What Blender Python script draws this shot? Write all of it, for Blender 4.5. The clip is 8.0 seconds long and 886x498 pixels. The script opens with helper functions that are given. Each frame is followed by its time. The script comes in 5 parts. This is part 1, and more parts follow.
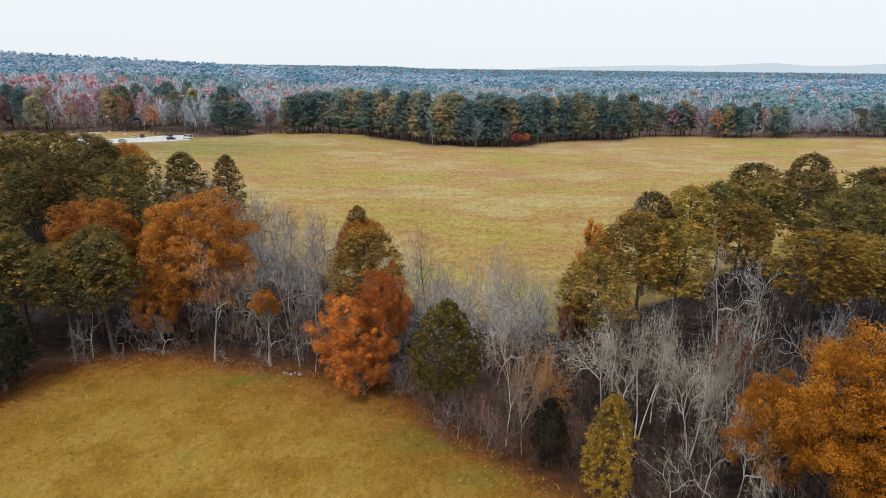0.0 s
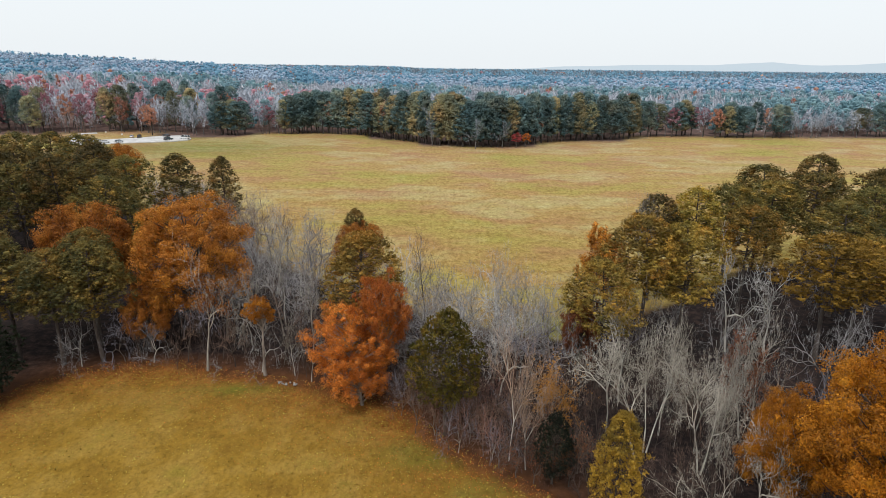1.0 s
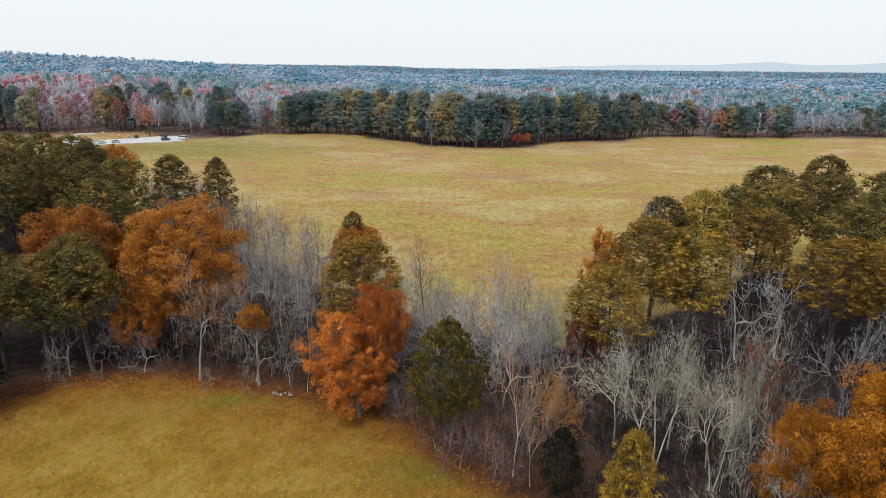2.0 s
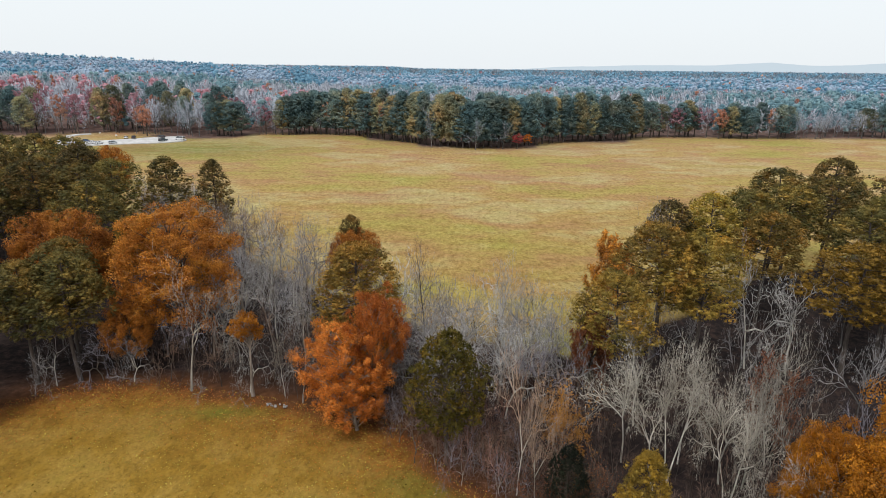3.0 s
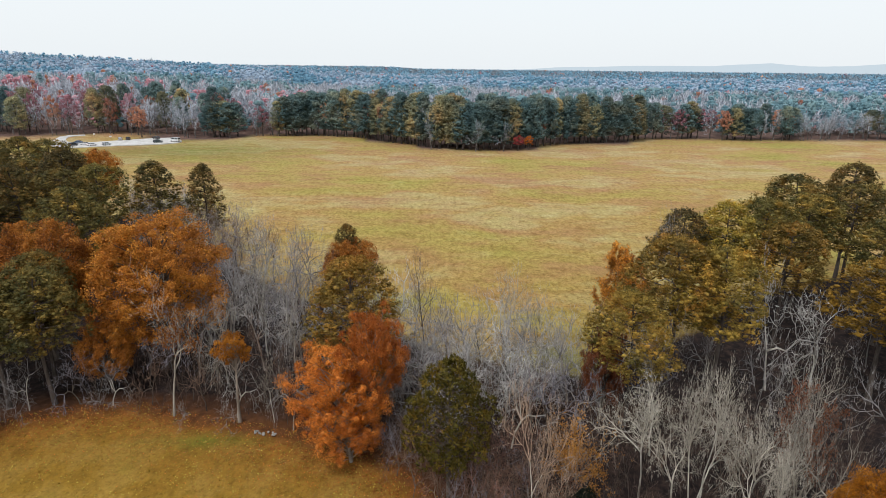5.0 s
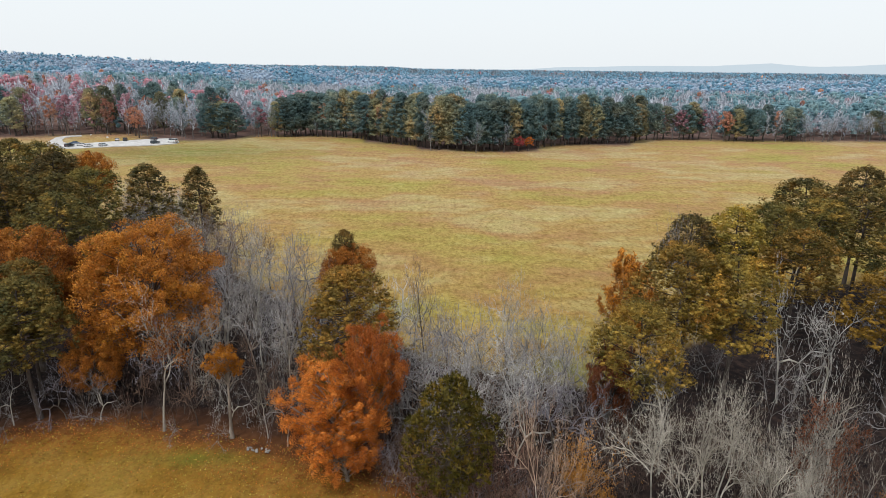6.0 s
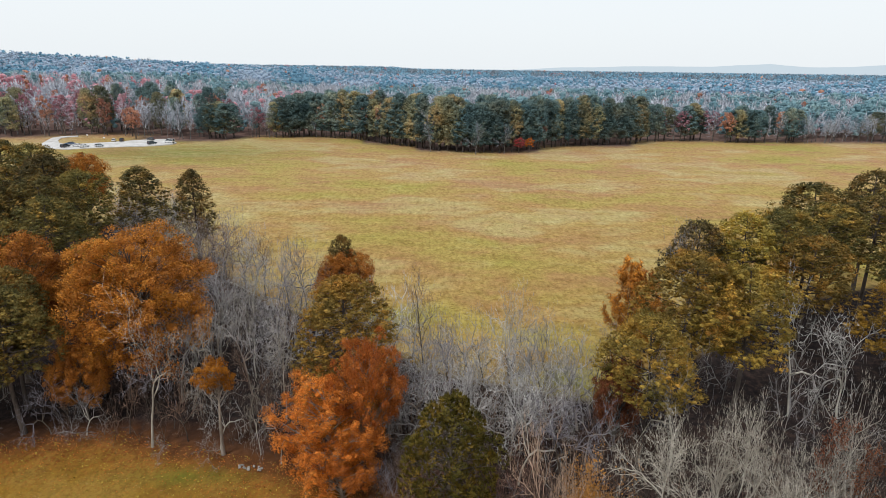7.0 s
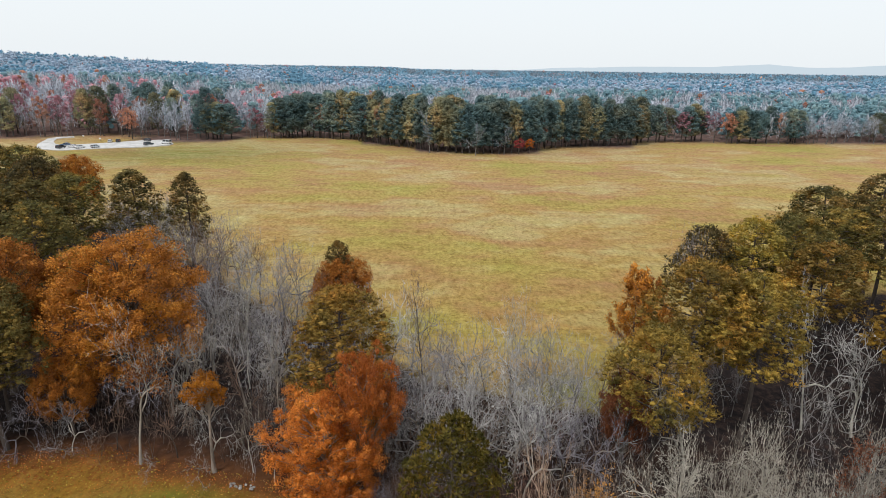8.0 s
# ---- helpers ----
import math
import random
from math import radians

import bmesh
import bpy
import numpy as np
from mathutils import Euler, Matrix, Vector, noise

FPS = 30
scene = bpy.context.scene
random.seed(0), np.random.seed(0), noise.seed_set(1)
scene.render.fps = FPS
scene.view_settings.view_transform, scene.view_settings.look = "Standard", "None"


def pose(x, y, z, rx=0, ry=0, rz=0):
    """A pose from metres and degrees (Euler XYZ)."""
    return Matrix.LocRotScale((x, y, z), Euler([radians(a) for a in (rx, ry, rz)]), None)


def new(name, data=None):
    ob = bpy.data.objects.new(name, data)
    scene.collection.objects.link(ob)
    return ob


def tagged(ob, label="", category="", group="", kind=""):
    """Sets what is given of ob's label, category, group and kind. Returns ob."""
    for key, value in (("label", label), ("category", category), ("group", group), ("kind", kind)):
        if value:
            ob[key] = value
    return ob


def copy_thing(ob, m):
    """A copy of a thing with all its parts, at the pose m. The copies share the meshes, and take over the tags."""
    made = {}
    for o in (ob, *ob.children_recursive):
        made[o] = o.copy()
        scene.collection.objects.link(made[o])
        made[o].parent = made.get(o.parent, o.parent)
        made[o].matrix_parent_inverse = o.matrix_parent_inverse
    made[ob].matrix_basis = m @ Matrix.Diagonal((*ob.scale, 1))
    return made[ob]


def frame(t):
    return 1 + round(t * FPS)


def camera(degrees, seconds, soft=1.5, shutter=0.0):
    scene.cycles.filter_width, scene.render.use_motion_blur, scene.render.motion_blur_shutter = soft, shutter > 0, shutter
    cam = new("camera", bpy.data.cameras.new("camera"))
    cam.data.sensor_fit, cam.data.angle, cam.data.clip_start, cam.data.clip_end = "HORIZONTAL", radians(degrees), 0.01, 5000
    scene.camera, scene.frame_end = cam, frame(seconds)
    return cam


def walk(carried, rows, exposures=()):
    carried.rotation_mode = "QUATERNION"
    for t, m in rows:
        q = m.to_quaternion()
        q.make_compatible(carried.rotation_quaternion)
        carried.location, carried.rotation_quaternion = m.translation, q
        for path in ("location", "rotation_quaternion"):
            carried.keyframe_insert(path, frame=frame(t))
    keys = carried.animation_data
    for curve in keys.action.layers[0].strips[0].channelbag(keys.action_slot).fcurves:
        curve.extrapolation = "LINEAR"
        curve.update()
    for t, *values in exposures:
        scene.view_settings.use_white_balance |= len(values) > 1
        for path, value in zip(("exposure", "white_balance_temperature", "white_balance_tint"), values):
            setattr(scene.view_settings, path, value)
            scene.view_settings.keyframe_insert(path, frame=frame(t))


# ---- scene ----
cam = camera(74.1, 8.0, soft=0.65)
METRES, EYE, TILT, LEAN, TURN = 22.05, 39.0, -17.1, -0.6, 0.0
ROWS = [
    (0.0, 0.0, 0.0, 0.0, 0.0, 0.0, 0.0),
    (0.5, -0.0021, 0.0598, 0.0169, -0.03, -0.02, 0.02),
    (1.0, -0.004, 0.1192, 0.0336, -0.05, -0.03, 0.05),
    (1.5, -0.0063, 0.1791, 0.0498, -0.07, -0.04, 0.07),
    (3.0, -0.0132, 0.3619, 0.0967, -0.12, -0.0, 0.07),
    (3.5, -0.0158, 0.421, 0.1129, -0.15, 0.02, 0.04),
    (4.0, -0.0185, 0.4794, 0.1317, -0.18, 0.02, 0.03),
    (4.5, -0.0215, 0.5372, 0.1524, -0.2, 0.03, 0.03),
    (6.0, -0.0288, 0.7138, 0.2208, -0.25, 0.02, 0.01),
    (6.5, -0.0307, 0.7735, 0.243, -0.3, 0.02, -0.02),
    (7.0, -0.0336, 0.833, 0.2638, -0.33, 0.03, -0.05),
    (7.5, -0.0364, 0.892, 0.2837, -0.35, 0.05, -0.05),
    (8.0, -0.0393, 0.9512, 0.3027, -0.42, 0.05, -0.05),
]
walk(cam, [(t, pose(0, 0, EYE, TILT, LEAN, TURN) @ pose(METRES * x, METRES * y, METRES * z, 90 + pitch, roll, yaw)) for t, x, y, z, yaw, pitch, roll in ROWS])

# ---- world, sun and exposure ----
SUN_EL, SUN_AZ = 60.0, 215.0
world = bpy.data.worlds.new("overcast_sky")
scene.world = world
world.use_nodes = True
wn, wl = world.node_tree.nodes, world.node_tree.links
wn.clear()
w_out, w_bg, w_sky, w_add = wn.new("ShaderNodeOutputWorld"), wn.new("ShaderNodeBackground"), wn.new("ShaderNodeTexSky"), wn.new("ShaderNodeMix")
w_sky.sky_type, w_sky.sun_disc = "NISHITA", False
w_sky.sun_elevation, w_sky.sun_rotation = radians(SUN_EL), radians(SUN_AZ)
w_sky.air_density, w_sky.dust_density, w_sky.ozone_density = 1.0, 4.0, 2.0
w_add.data_type = "RGBA"
w_add.inputs["Factor"].default_value = 0.82
w_add.inputs["B"].default_value = (10.2, 10.75, 11.1, 1.0)   # cloud deck
w_bg.inputs["Strength"].default_value = 0.1
wl.new(w_sky.outputs["Color"], w_add.inputs["A"])
wl.new(w_add.outputs["Result"], w_bg.inputs["Color"])
wl.new(w_bg.outputs["Background"], w_out.inputs["Surface"])

sun = new("sun", bpy.data.lights.new("sun", "SUN"))
sun.data.energy, sun.data.angle, sun.data.color = 1.5, radians(12), (0.985, 0.96, 0.925)
sun.rotation_euler = (radians(90 - SUN_EL), 0, radians(180 - SUN_AZ))
scene.view_settings.exposure = 0.0


# ---- materials ----
def mat_base(name, rough=0.8, spec=0.2):
    m = bpy.data.materials.new(name)
    m.use_nodes = True
    n, l = m.node_tree.nodes, m.node_tree.links
    b = n["Principled BSDF"]
    b.inputs["Roughness"].default_value = rough
    b.inputs["Specular IOR Level"].default_value = spec
    return m, n, l, b


def noise_node(n, l, vec, scale, detail=3.0, rough=0.55):
    t = n.new("ShaderNodeTexNoise")
    t.inputs["Scale"].default_value, t.inputs["Detail"].default_value, t.inputs["Roughness"].default_value = scale, detail, rough
    if vec is not None:
        l.new(vec, t.inputs["Vector"])
    return t.outputs["Fac"]


def ramp(n, l, fac, stops):
    r = n.new("ShaderNodeValToRGB")
    e = r.color_ramp.elements
    while len(e) < len(stops):
        e.new(0.5)
    for el, (p, c) in zip(e, stops):
        el.position, el.color = p, (*c, 1)
    l.new(fac, r.inputs["Fac"])
    return r.outputs["Color"]


def mixc(n, l, fac, a, b, how="MIX"):
    m = n.new("ShaderNodeMix")
    m.data_type, m.blend_type = "RGBA", how
    for sock, v in (("Factor", fac), ("A", a), ("B", b)):
        if isinstance(v, (int, float)):
            m.inputs[sock].default_value = v
        elif isinstance(v, tuple):
            m.inputs[sock].default_value = (*v, 1)
        else:
            l.new(v, m.inputs[sock])
    return m.outputs["Result"]


def math_node(n, l, op, a, b=0.0, clamp=False):
    m = n.new("ShaderNodeMath")
    m.operation, m.use_clamp = op, clamp
    for i, v in enumerate((a, b)):
        if isinstance(v, (int, float)):
            m.inputs[i].default_value = v
        else:
            l.new(v, m.inputs[i])
    return m.outputs[0]


def leaf_mat(name, dark, mid, light, clump=0.35, through_light=0.3, vary=0.4, shift=0.012):
    """Leaves or needles: clump-sized patches of colour, a shift from leaf to leaf and from tree to tree, light through the blade."""
    m, n, l, b = mat_base(name, 0.62, 0.25)
    geo, info = n.new("ShaderNodeNewGeometry"), n.new("ShaderNodeObjectInfo")
    f = noise_node(n, l, geo.outputs["Position"], clump, 3.0, 0.6)
    c = ramp(n, l, f, [(0.3, dark), (0.52, mid), (0.72, light)])
    val = math_node(n, l, "MULTIPLY_ADD", geo.outputs["Random Per Island"], vary * 2)
    val.node.inputs[2].default_value = 1 - vary
    val2 = math_node(n, l, "MULTIPLY_ADD", info.outputs["Random"], 0.6)
    val2.node.inputs[2].default_value = 0.68
    hsv = n.new("ShaderNodeHueSaturation")
    hue = math_node(n, l, "MULTIPLY_ADD", info.outputs["Random"], shift)
    hue.node.inputs[2].default_value = 0.5 - shift / 2
    l.new(hue, hsv.inputs["Hue"])
    l.new(math_node(n, l, "MULTIPLY", val, val2), hsv.inputs["Value"])
    l.new(c, hsv.inputs["Color"])
    l.new(hsv.outputs["Color"], b.inputs["Base Color"])
    tr, mx = n.new("ShaderNodeBsdfTranslucent"), n.new("ShaderNodeMixShader")
    l.new(hsv.outputs["Color"], tr.inputs["Color"])
    mx.inputs[0].default_value = through_light
    l.new(b.outputs[0], mx.inputs[1])
    l.new(tr.outputs[0], mx.inputs[2])
    l.new(mx.outputs[0], n["Material Output"].inputs["Surface"])
    return m


def bark_mat(name, dark, light, scale=1.6, stretch=0.25, bump=0.4):
    m, n, l, b = mat_base(name, 0.9, 0.15)
    geo, info, mp = n.new("ShaderNodeNewGeometry"), n.new("ShaderNodeObjectInfo"), n.new("ShaderNodeMapping")
    mp.inputs["Scale"].default_value = (1, 1, stretch)
    l.new(geo.outputs["Position"], mp.inputs["Vector"])
    f1 = noise_node(n, l, mp.outputs["Vector"], scale, 5.0, 0.65)
    f2 = noise_node(n, l, geo.outputs["Position"], 0.35, 2.0)
    c = ramp(n, l, f1, [(0.32, dark), (0.68, light)])
    k = math_node(n, l, "MULTIPLY_ADD", f2, 0.7)
    k.node.inputs[2].default_value = 0.45
    k2 = math_node(n, l, "MULTIPLY_ADD", info.outputs["Random"], 0.4)
    k2.node.inputs[2].default_value = 0.85
    hsv = n.new("ShaderNodeHueSaturation")
    l.new(math_node(n, l, "MULTIPLY", k, k2), hsv.inputs["Value"])
    l.new(c, hsv.inputs["Color"])
    l.new(hsv.outputs["Color"], b.inputs["Base Color"])
    bp = n.new("ShaderNodeBump")
    bp.inputs["Strength"].default_value, bp.inputs["Distance"].default_value = bump, 0.05
    l.new(f1, bp.inputs["Height"])
    l.new(bp.outputs[0], b.inputs["Normal"])
    return m


def plain_mat(name, colour, rough=0.5, metal=0.0, spec=0.5, coat=0.0):
    m, n, l, b = mat_base(name, rough, spec)
    geo = n.new("ShaderNodeNewGeometry")
    f = noise_node(n, l, geo.outputs["Position"], 3.0, 3.0)
    l.new(mixc(n, l, math_node(n, l, "MULTIPLY", f, 0.25), colour, tuple(c * 0.7 for c in colour)), b.inputs["Base Color"])
    b.inputs["Metallic"].default_value, b.inputs["Coat Weight"].default_value = metal, coat
    return m


M_PINE = leaf_mat("pine_needles", (0.064, 0.072, 0.031), (0.189, 0.143, 0.041), (0.448, 0.250, 0.054), vary=0.45, shift=0.03)
M_PINE_RUST = leaf_mat("pine_needles_olive", (0.132, 0.111, 0.032), (0.365, 0.239, 0.046), (0.616, 0.321, 0.056), vary=0.45, shift=0.03)
M_PINE_GOLD = leaf_mat("pine_needles_gold", (0.182, 0.124, 0.026), (0.400, 0.240, 0.034), (0.550, 0.335, 0.045))
M_CEDAR = leaf_mat("cedar_sprays", (0.081, 0.085, 0.015), (0.203, 0.162, 0.023), (0.392, 0.248, 0.032), 0.6)
# The same sprays in much darker tones.
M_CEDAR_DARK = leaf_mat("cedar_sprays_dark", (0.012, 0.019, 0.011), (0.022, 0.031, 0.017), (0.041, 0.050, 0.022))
M_OAK = leaf_mat("oak_leaves_orange", (0.24, 0.082, 0.016), (0.47, 0.176, 0.026), (0.64, 0.290, 0.045), vary=0.45)
M_OAK_RED = leaf_mat("oak_leaves_russet", (0.34, 0.098, 0.020), (0.58, 0.182, 0.031), (0.70, 0.275, 0.056), vary=0.45)
M_GOLD = leaf_mat("oak_leaves_gold", (0.200, 0.074, 0.007), (0.410, 0.148, 0.011), (0.570, 0.240, 0.018), vary=0.45)
M_OCHRE = leaf_mat("withered_ochre_leaves", (0.20, 0.085, 0.020), (0.38, 0.165, 0.032), (0.52, 0.250, 0.055))
M_RUST = leaf_mat("beech_leaves_rust", (0.130, 0.042, 0.018), (0.260, 0.085, 0.031), (0.390, 0.143, 0.065))
# Far foliage: distance haze mixed into the base colours, bluer and paler.
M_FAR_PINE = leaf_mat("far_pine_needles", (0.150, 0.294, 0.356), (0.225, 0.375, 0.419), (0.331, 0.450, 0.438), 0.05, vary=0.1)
M_ROW_PINE = leaf_mat("hazed_edge_pine_needles", (0.106, 0.201, 0.224), (0.195, 0.295, 0.289), (0.425, 0.437, 0.319), 0.09, vary=0.25)
M_ROW_OLIVE = leaf_mat("hazed_edge_pine_needles_olive", (0.165, 0.226, 0.193), (0.407, 0.380, 0.220), (0.682, 0.473, 0.242), 0.09, vary=0.25)
M_FAR_RED = leaf_mat("hazed_maple_leaves", (0.376, 0.176, 0.209), (0.522, 0.259, 0.302), (0.658, 0.440, 0.493), 0.09, vary=0.2)
M_FAR_ORANGE = leaf_mat("hazed_oak_leaves", (0.459, 0.204, 0.143), (0.612, 0.300, 0.200), (0.677, 0.432, 0.315), 0.09, vary=0.2)
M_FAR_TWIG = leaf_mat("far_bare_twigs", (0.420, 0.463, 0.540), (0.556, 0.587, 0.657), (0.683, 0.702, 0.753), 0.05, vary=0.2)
M_HAZED_PINE = leaf_mat("hazed_pine_woods", (0.140, 0.314, 0.432), (0.191, 0.379, 0.509), (0.263, 0.451, 0.572), 0.03, vary=0.08)
M_HAZED_TWIG = leaf_mat("hazed_bare_woods", (0.317, 0.424, 0.545), (0.392, 0.492, 0.594), (0.468, 0.538, 0.619), 0.03, vary=0.1)
M_BARK = bark_mat("oak_bark", (0.055, 0.042, 0.034), (0.20, 0.165, 0.135))
M_BARK_PINE = bark_mat("pine_bark", (0.045, 0.036, 0.032), (0.165, 0.135, 0.118))
M_BARK_PALE = bark_mat("sycamore_bark", (0.26, 0.24, 0.20), (0.74, 0.70, 0.62))
M_BARK_CREAM = bark_mat("lichened_white_bark", (0.33, 0.30, 0.25), (0.86, 0.81, 0.71))
M_BARK_GREY = bark_mat("ash_bark", (0.075, 0.068, 0.064), (0.30, 0.275, 0.26))
M_BARK_TAN = bark_mat("pale_tan_bark", (0.17, 0.14, 0.115), (0.48, 0.41, 0.345))
M_CRIMSON = leaf_mat("maple_leaves_crimson", (0.42, 0.06, 0.07), (0.55, 0.09, 0.09), (0.62, 0.16, 0.14), 0.2)
M_TWIG_GREY = bark_mat("grey_twigs", (0.215, 0.202, 0.202), (0.482, 0.456, 0.452), bump=0.0)
M_TWIG_PALE = bark_mat("pale_twigs", (0.19, 0.165, 0.14), (0.50, 0.455, 0.385), bump=0.0)
M_TWIG_LILAC = bark_mat("lilac_twigs", (0.130, 0.121, 0.140), (0.355, 0.328, 0.365), bump=0.0)
M_TWIG_MID = bark_mat("mid_grey_twigs", (0.224, 0.211, 0.206), (0.516, 0.490, 0.473), bump=0.0)
M_TWIG_CREAM = bark_mat("cream_twigs", (0.258, 0.228, 0.185), (0.636, 0.585, 0.499), bump=0.0)
M_TWIG_DARK = bark_mat("dark_twigs", (0.045, 0.032, 0.028), (0.15, 0.10, 0.08), bump=0.0)
M_TWIG_SILVER = bark_mat("silver_twigs", (0.284, 0.271, 0.258), (0.688, 0.662, 0.628), bump=0.0)
M_TWIG_TAN = bark_mat("tan_twigs", (0.26, 0.175, 0.125), (0.60, 0.44, 0.33), bump=0.0)
M_TWIG_RED = bark_mat("reddish_twigs", (0.176, 0.080, 0.060), (0.384, 0.216, 0.160), bump=0.0)
M_TWIG_BROWN = bark_mat("brown_twigs", (0.117, 0.074, 0.055), (0.312, 0.207, 0.152), bump=0.0)


# ---- mesh builders ----
class Acc:
    """Gathers vertices and faces of one part."""

    def __init__(self):
        self.v, self.f, self.n, self.count = [], [], [], 0

    def add(self, verts, faces):
        off = self.count
        self.v.append(np.asarray(verts, float).reshape(-1, 3))
        self.f.extend(tuple(i + off for i in f) for f in faces)
        self.count += len(self.v[-1])

    def add_same(self, verts, outward=None):
        """verts: (number, corners, 3), a face each; outward: the way the face's clump bulges, for rounded shading."""
        k = verts.shape[1]
        if outward is not None:
            g = np.cross(verts[:, 1] - verts[:, 0], verts[:, 2] - verts[:, 0])
            g /= np.linalg.norm(g, axis=1)[:, None] + 1e-9
            turn = np.einsum("ij,ij->i", g, outward) < 0
            verts = np.where(turn[:, None, None], verts[:, ::-1], verts)
            g[turn] *= -1
            self.n.append(np.repeat(outward + 0.35 * g, k, axis=0))
        idx = np.arange(verts.shape[0] * k).reshape(-1, k) + self.count
        self.v.append(verts.reshape(-1, 3))
        self.f.extend(map(tuple, idx.tolist()))
        self.count += verts.shape[0] * k

    def mesh(self, name, material, smooth=False):
        me = bpy.data.meshes.new(name)
        me.from_pydata(np.concatenate(self.v).tolist() if self.v else [], [], self.f)
        me.materials.append(material)
        if smooth:
            me.shade_smooth()
        me.update()
        if self.n:
            nor = np.concatenate(self.n)
            me.normals_split_custom_set_from_vertices((nor / (np.linalg.norm(nor, axis=1)[:, None] + 1e-9)).tolist())
        return me


def unit(v):
    return v / max(1e-9, math.sqrt(float(v @ v)))


def tube(acc, pts, radii, sides):
    """A tapered limb along pts."""
    pts = np.asarray(pts, float)
    d = unit(pts[-1] - pts[0])
    a = unit(np.cross(d, (1.0, 0, 0) if abs(d[0]) < 0.7 else (0, 1.0, 0)))
    b = np.cross(d, a)
    ang = np.arange(sides) * (2 * math.pi / sides)
    ring = np.cos(ang)[:, None] * a + np.sin(ang)[:, None] * b
    verts = (pts[:, None, :] + np.asarray(radii)[:, None, None] * ring[None]).reshape(-1, 3)
    faces = []
    for i in range(len(pts) - 1):
        o = i * sides
        for j in range(sides):
            k = (j + 1) % sides
            faces.append((o + j, o + k, o + sides + k, o + sides + j))
    acc.add(verts, faces)


def spike(acc, p, q, r):
    """A last twig, thinner than a finger: one tapering sliver."""
    d = q - p
    k = (abs(d[1]) + abs(d[0])) or 1.0
    a = np.array((d[1], -d[0], 0.3 * k)) * (r / k)
    acc.add((p + a, p - a, q), ((0, 1, 2),))


def bez(p0, p1, p2, n):
    t = np.linspace(0, 1, n)[:, None]
    return (1 - t) ** 2 * p0 + 2 * t * (1 - t) * p1 + t * t * p2


def balls(rg, n):
    v = rg.normal(size=(n, 3))
    return v / np.linalg.norm(v, axis=1)[:, None]


def leaves(acc, rg, centres, outward, size):
    """Folded leaf blades round the centres, roughly facing outward."""
    n = len(centres)
    nor = outward + 0.9 * rg.normal(size=(n, 3))
    nor /= np.linalg.norm(nor, axis=1)[:, None]
    a = np.cross(nor, balls(rg, n))
    a /= np.linalg.norm(a, axis=1)[:, None] + 1e-6
    b = np.cross(nor, a)
    s = size * rg.uniform(0.6, 1.35, (n, 1))
    if size < 0.3:
        acc.add_same(np.stack([centres - a * s * 0.5, centres + a * s * 0.35 + b * s * 0.42, centres + a * s * 0.5 - b * s * 0.32], axis=1), outward + (0, 0, 0.15))
    else:
        acc.add_same(np.stack([centres - a * s * 0.6, centres - b * s * 0.36 + nor * s * 0.16, centres + a * s * 0.6, centres + b * s * 0.36 + nor * s * 0.16], axis=1), outward + (0, 0, 0.15))


def needles(acc, rg, centres, outward, length, width, blades, up=0.45):
    """Tufts of needles: pointed blades fanning from each centre."""
    n = len(centres)
    c = np.repeat(centres, blades, axis=0)
    d = np.repeat(outward, blades, axis=0) * 0.6 + 0.8 * rg.normal(size=(n * blades, 3)) + (0, 0, up)
    d /= np.linalg.norm(d, axis=1)[:, None]
    w = np.cross(d, balls(rg, n * blades))
    w /= np.linalg.norm(w, axis=1)[:, None] + 1e-6
    ln = length * rg.uniform(0.6, 1.2, (n * blades, 1))
    acc.add_same(np.stack([c - w * width * 0.5, c + w * width * 0.5, c + d * ln], axis=1), np.repeat(outward, blades, axis=0) + (0, 0, 0.15))


def lobe_points(rg, n, centre, radii, out, up=0.35, skin=0.72):
    """Points on the upper and outer skin of one lobe of a crown, and their outward directions."""
    d = rg.normal(size=(n, 3)) + 0.55 * out + (0, 0, up)
    d /= np.linalg.norm(d, axis=1)[:, None]
    return centre + d * radii * rg.uniform(skin, 1.05, (n, 1)), d


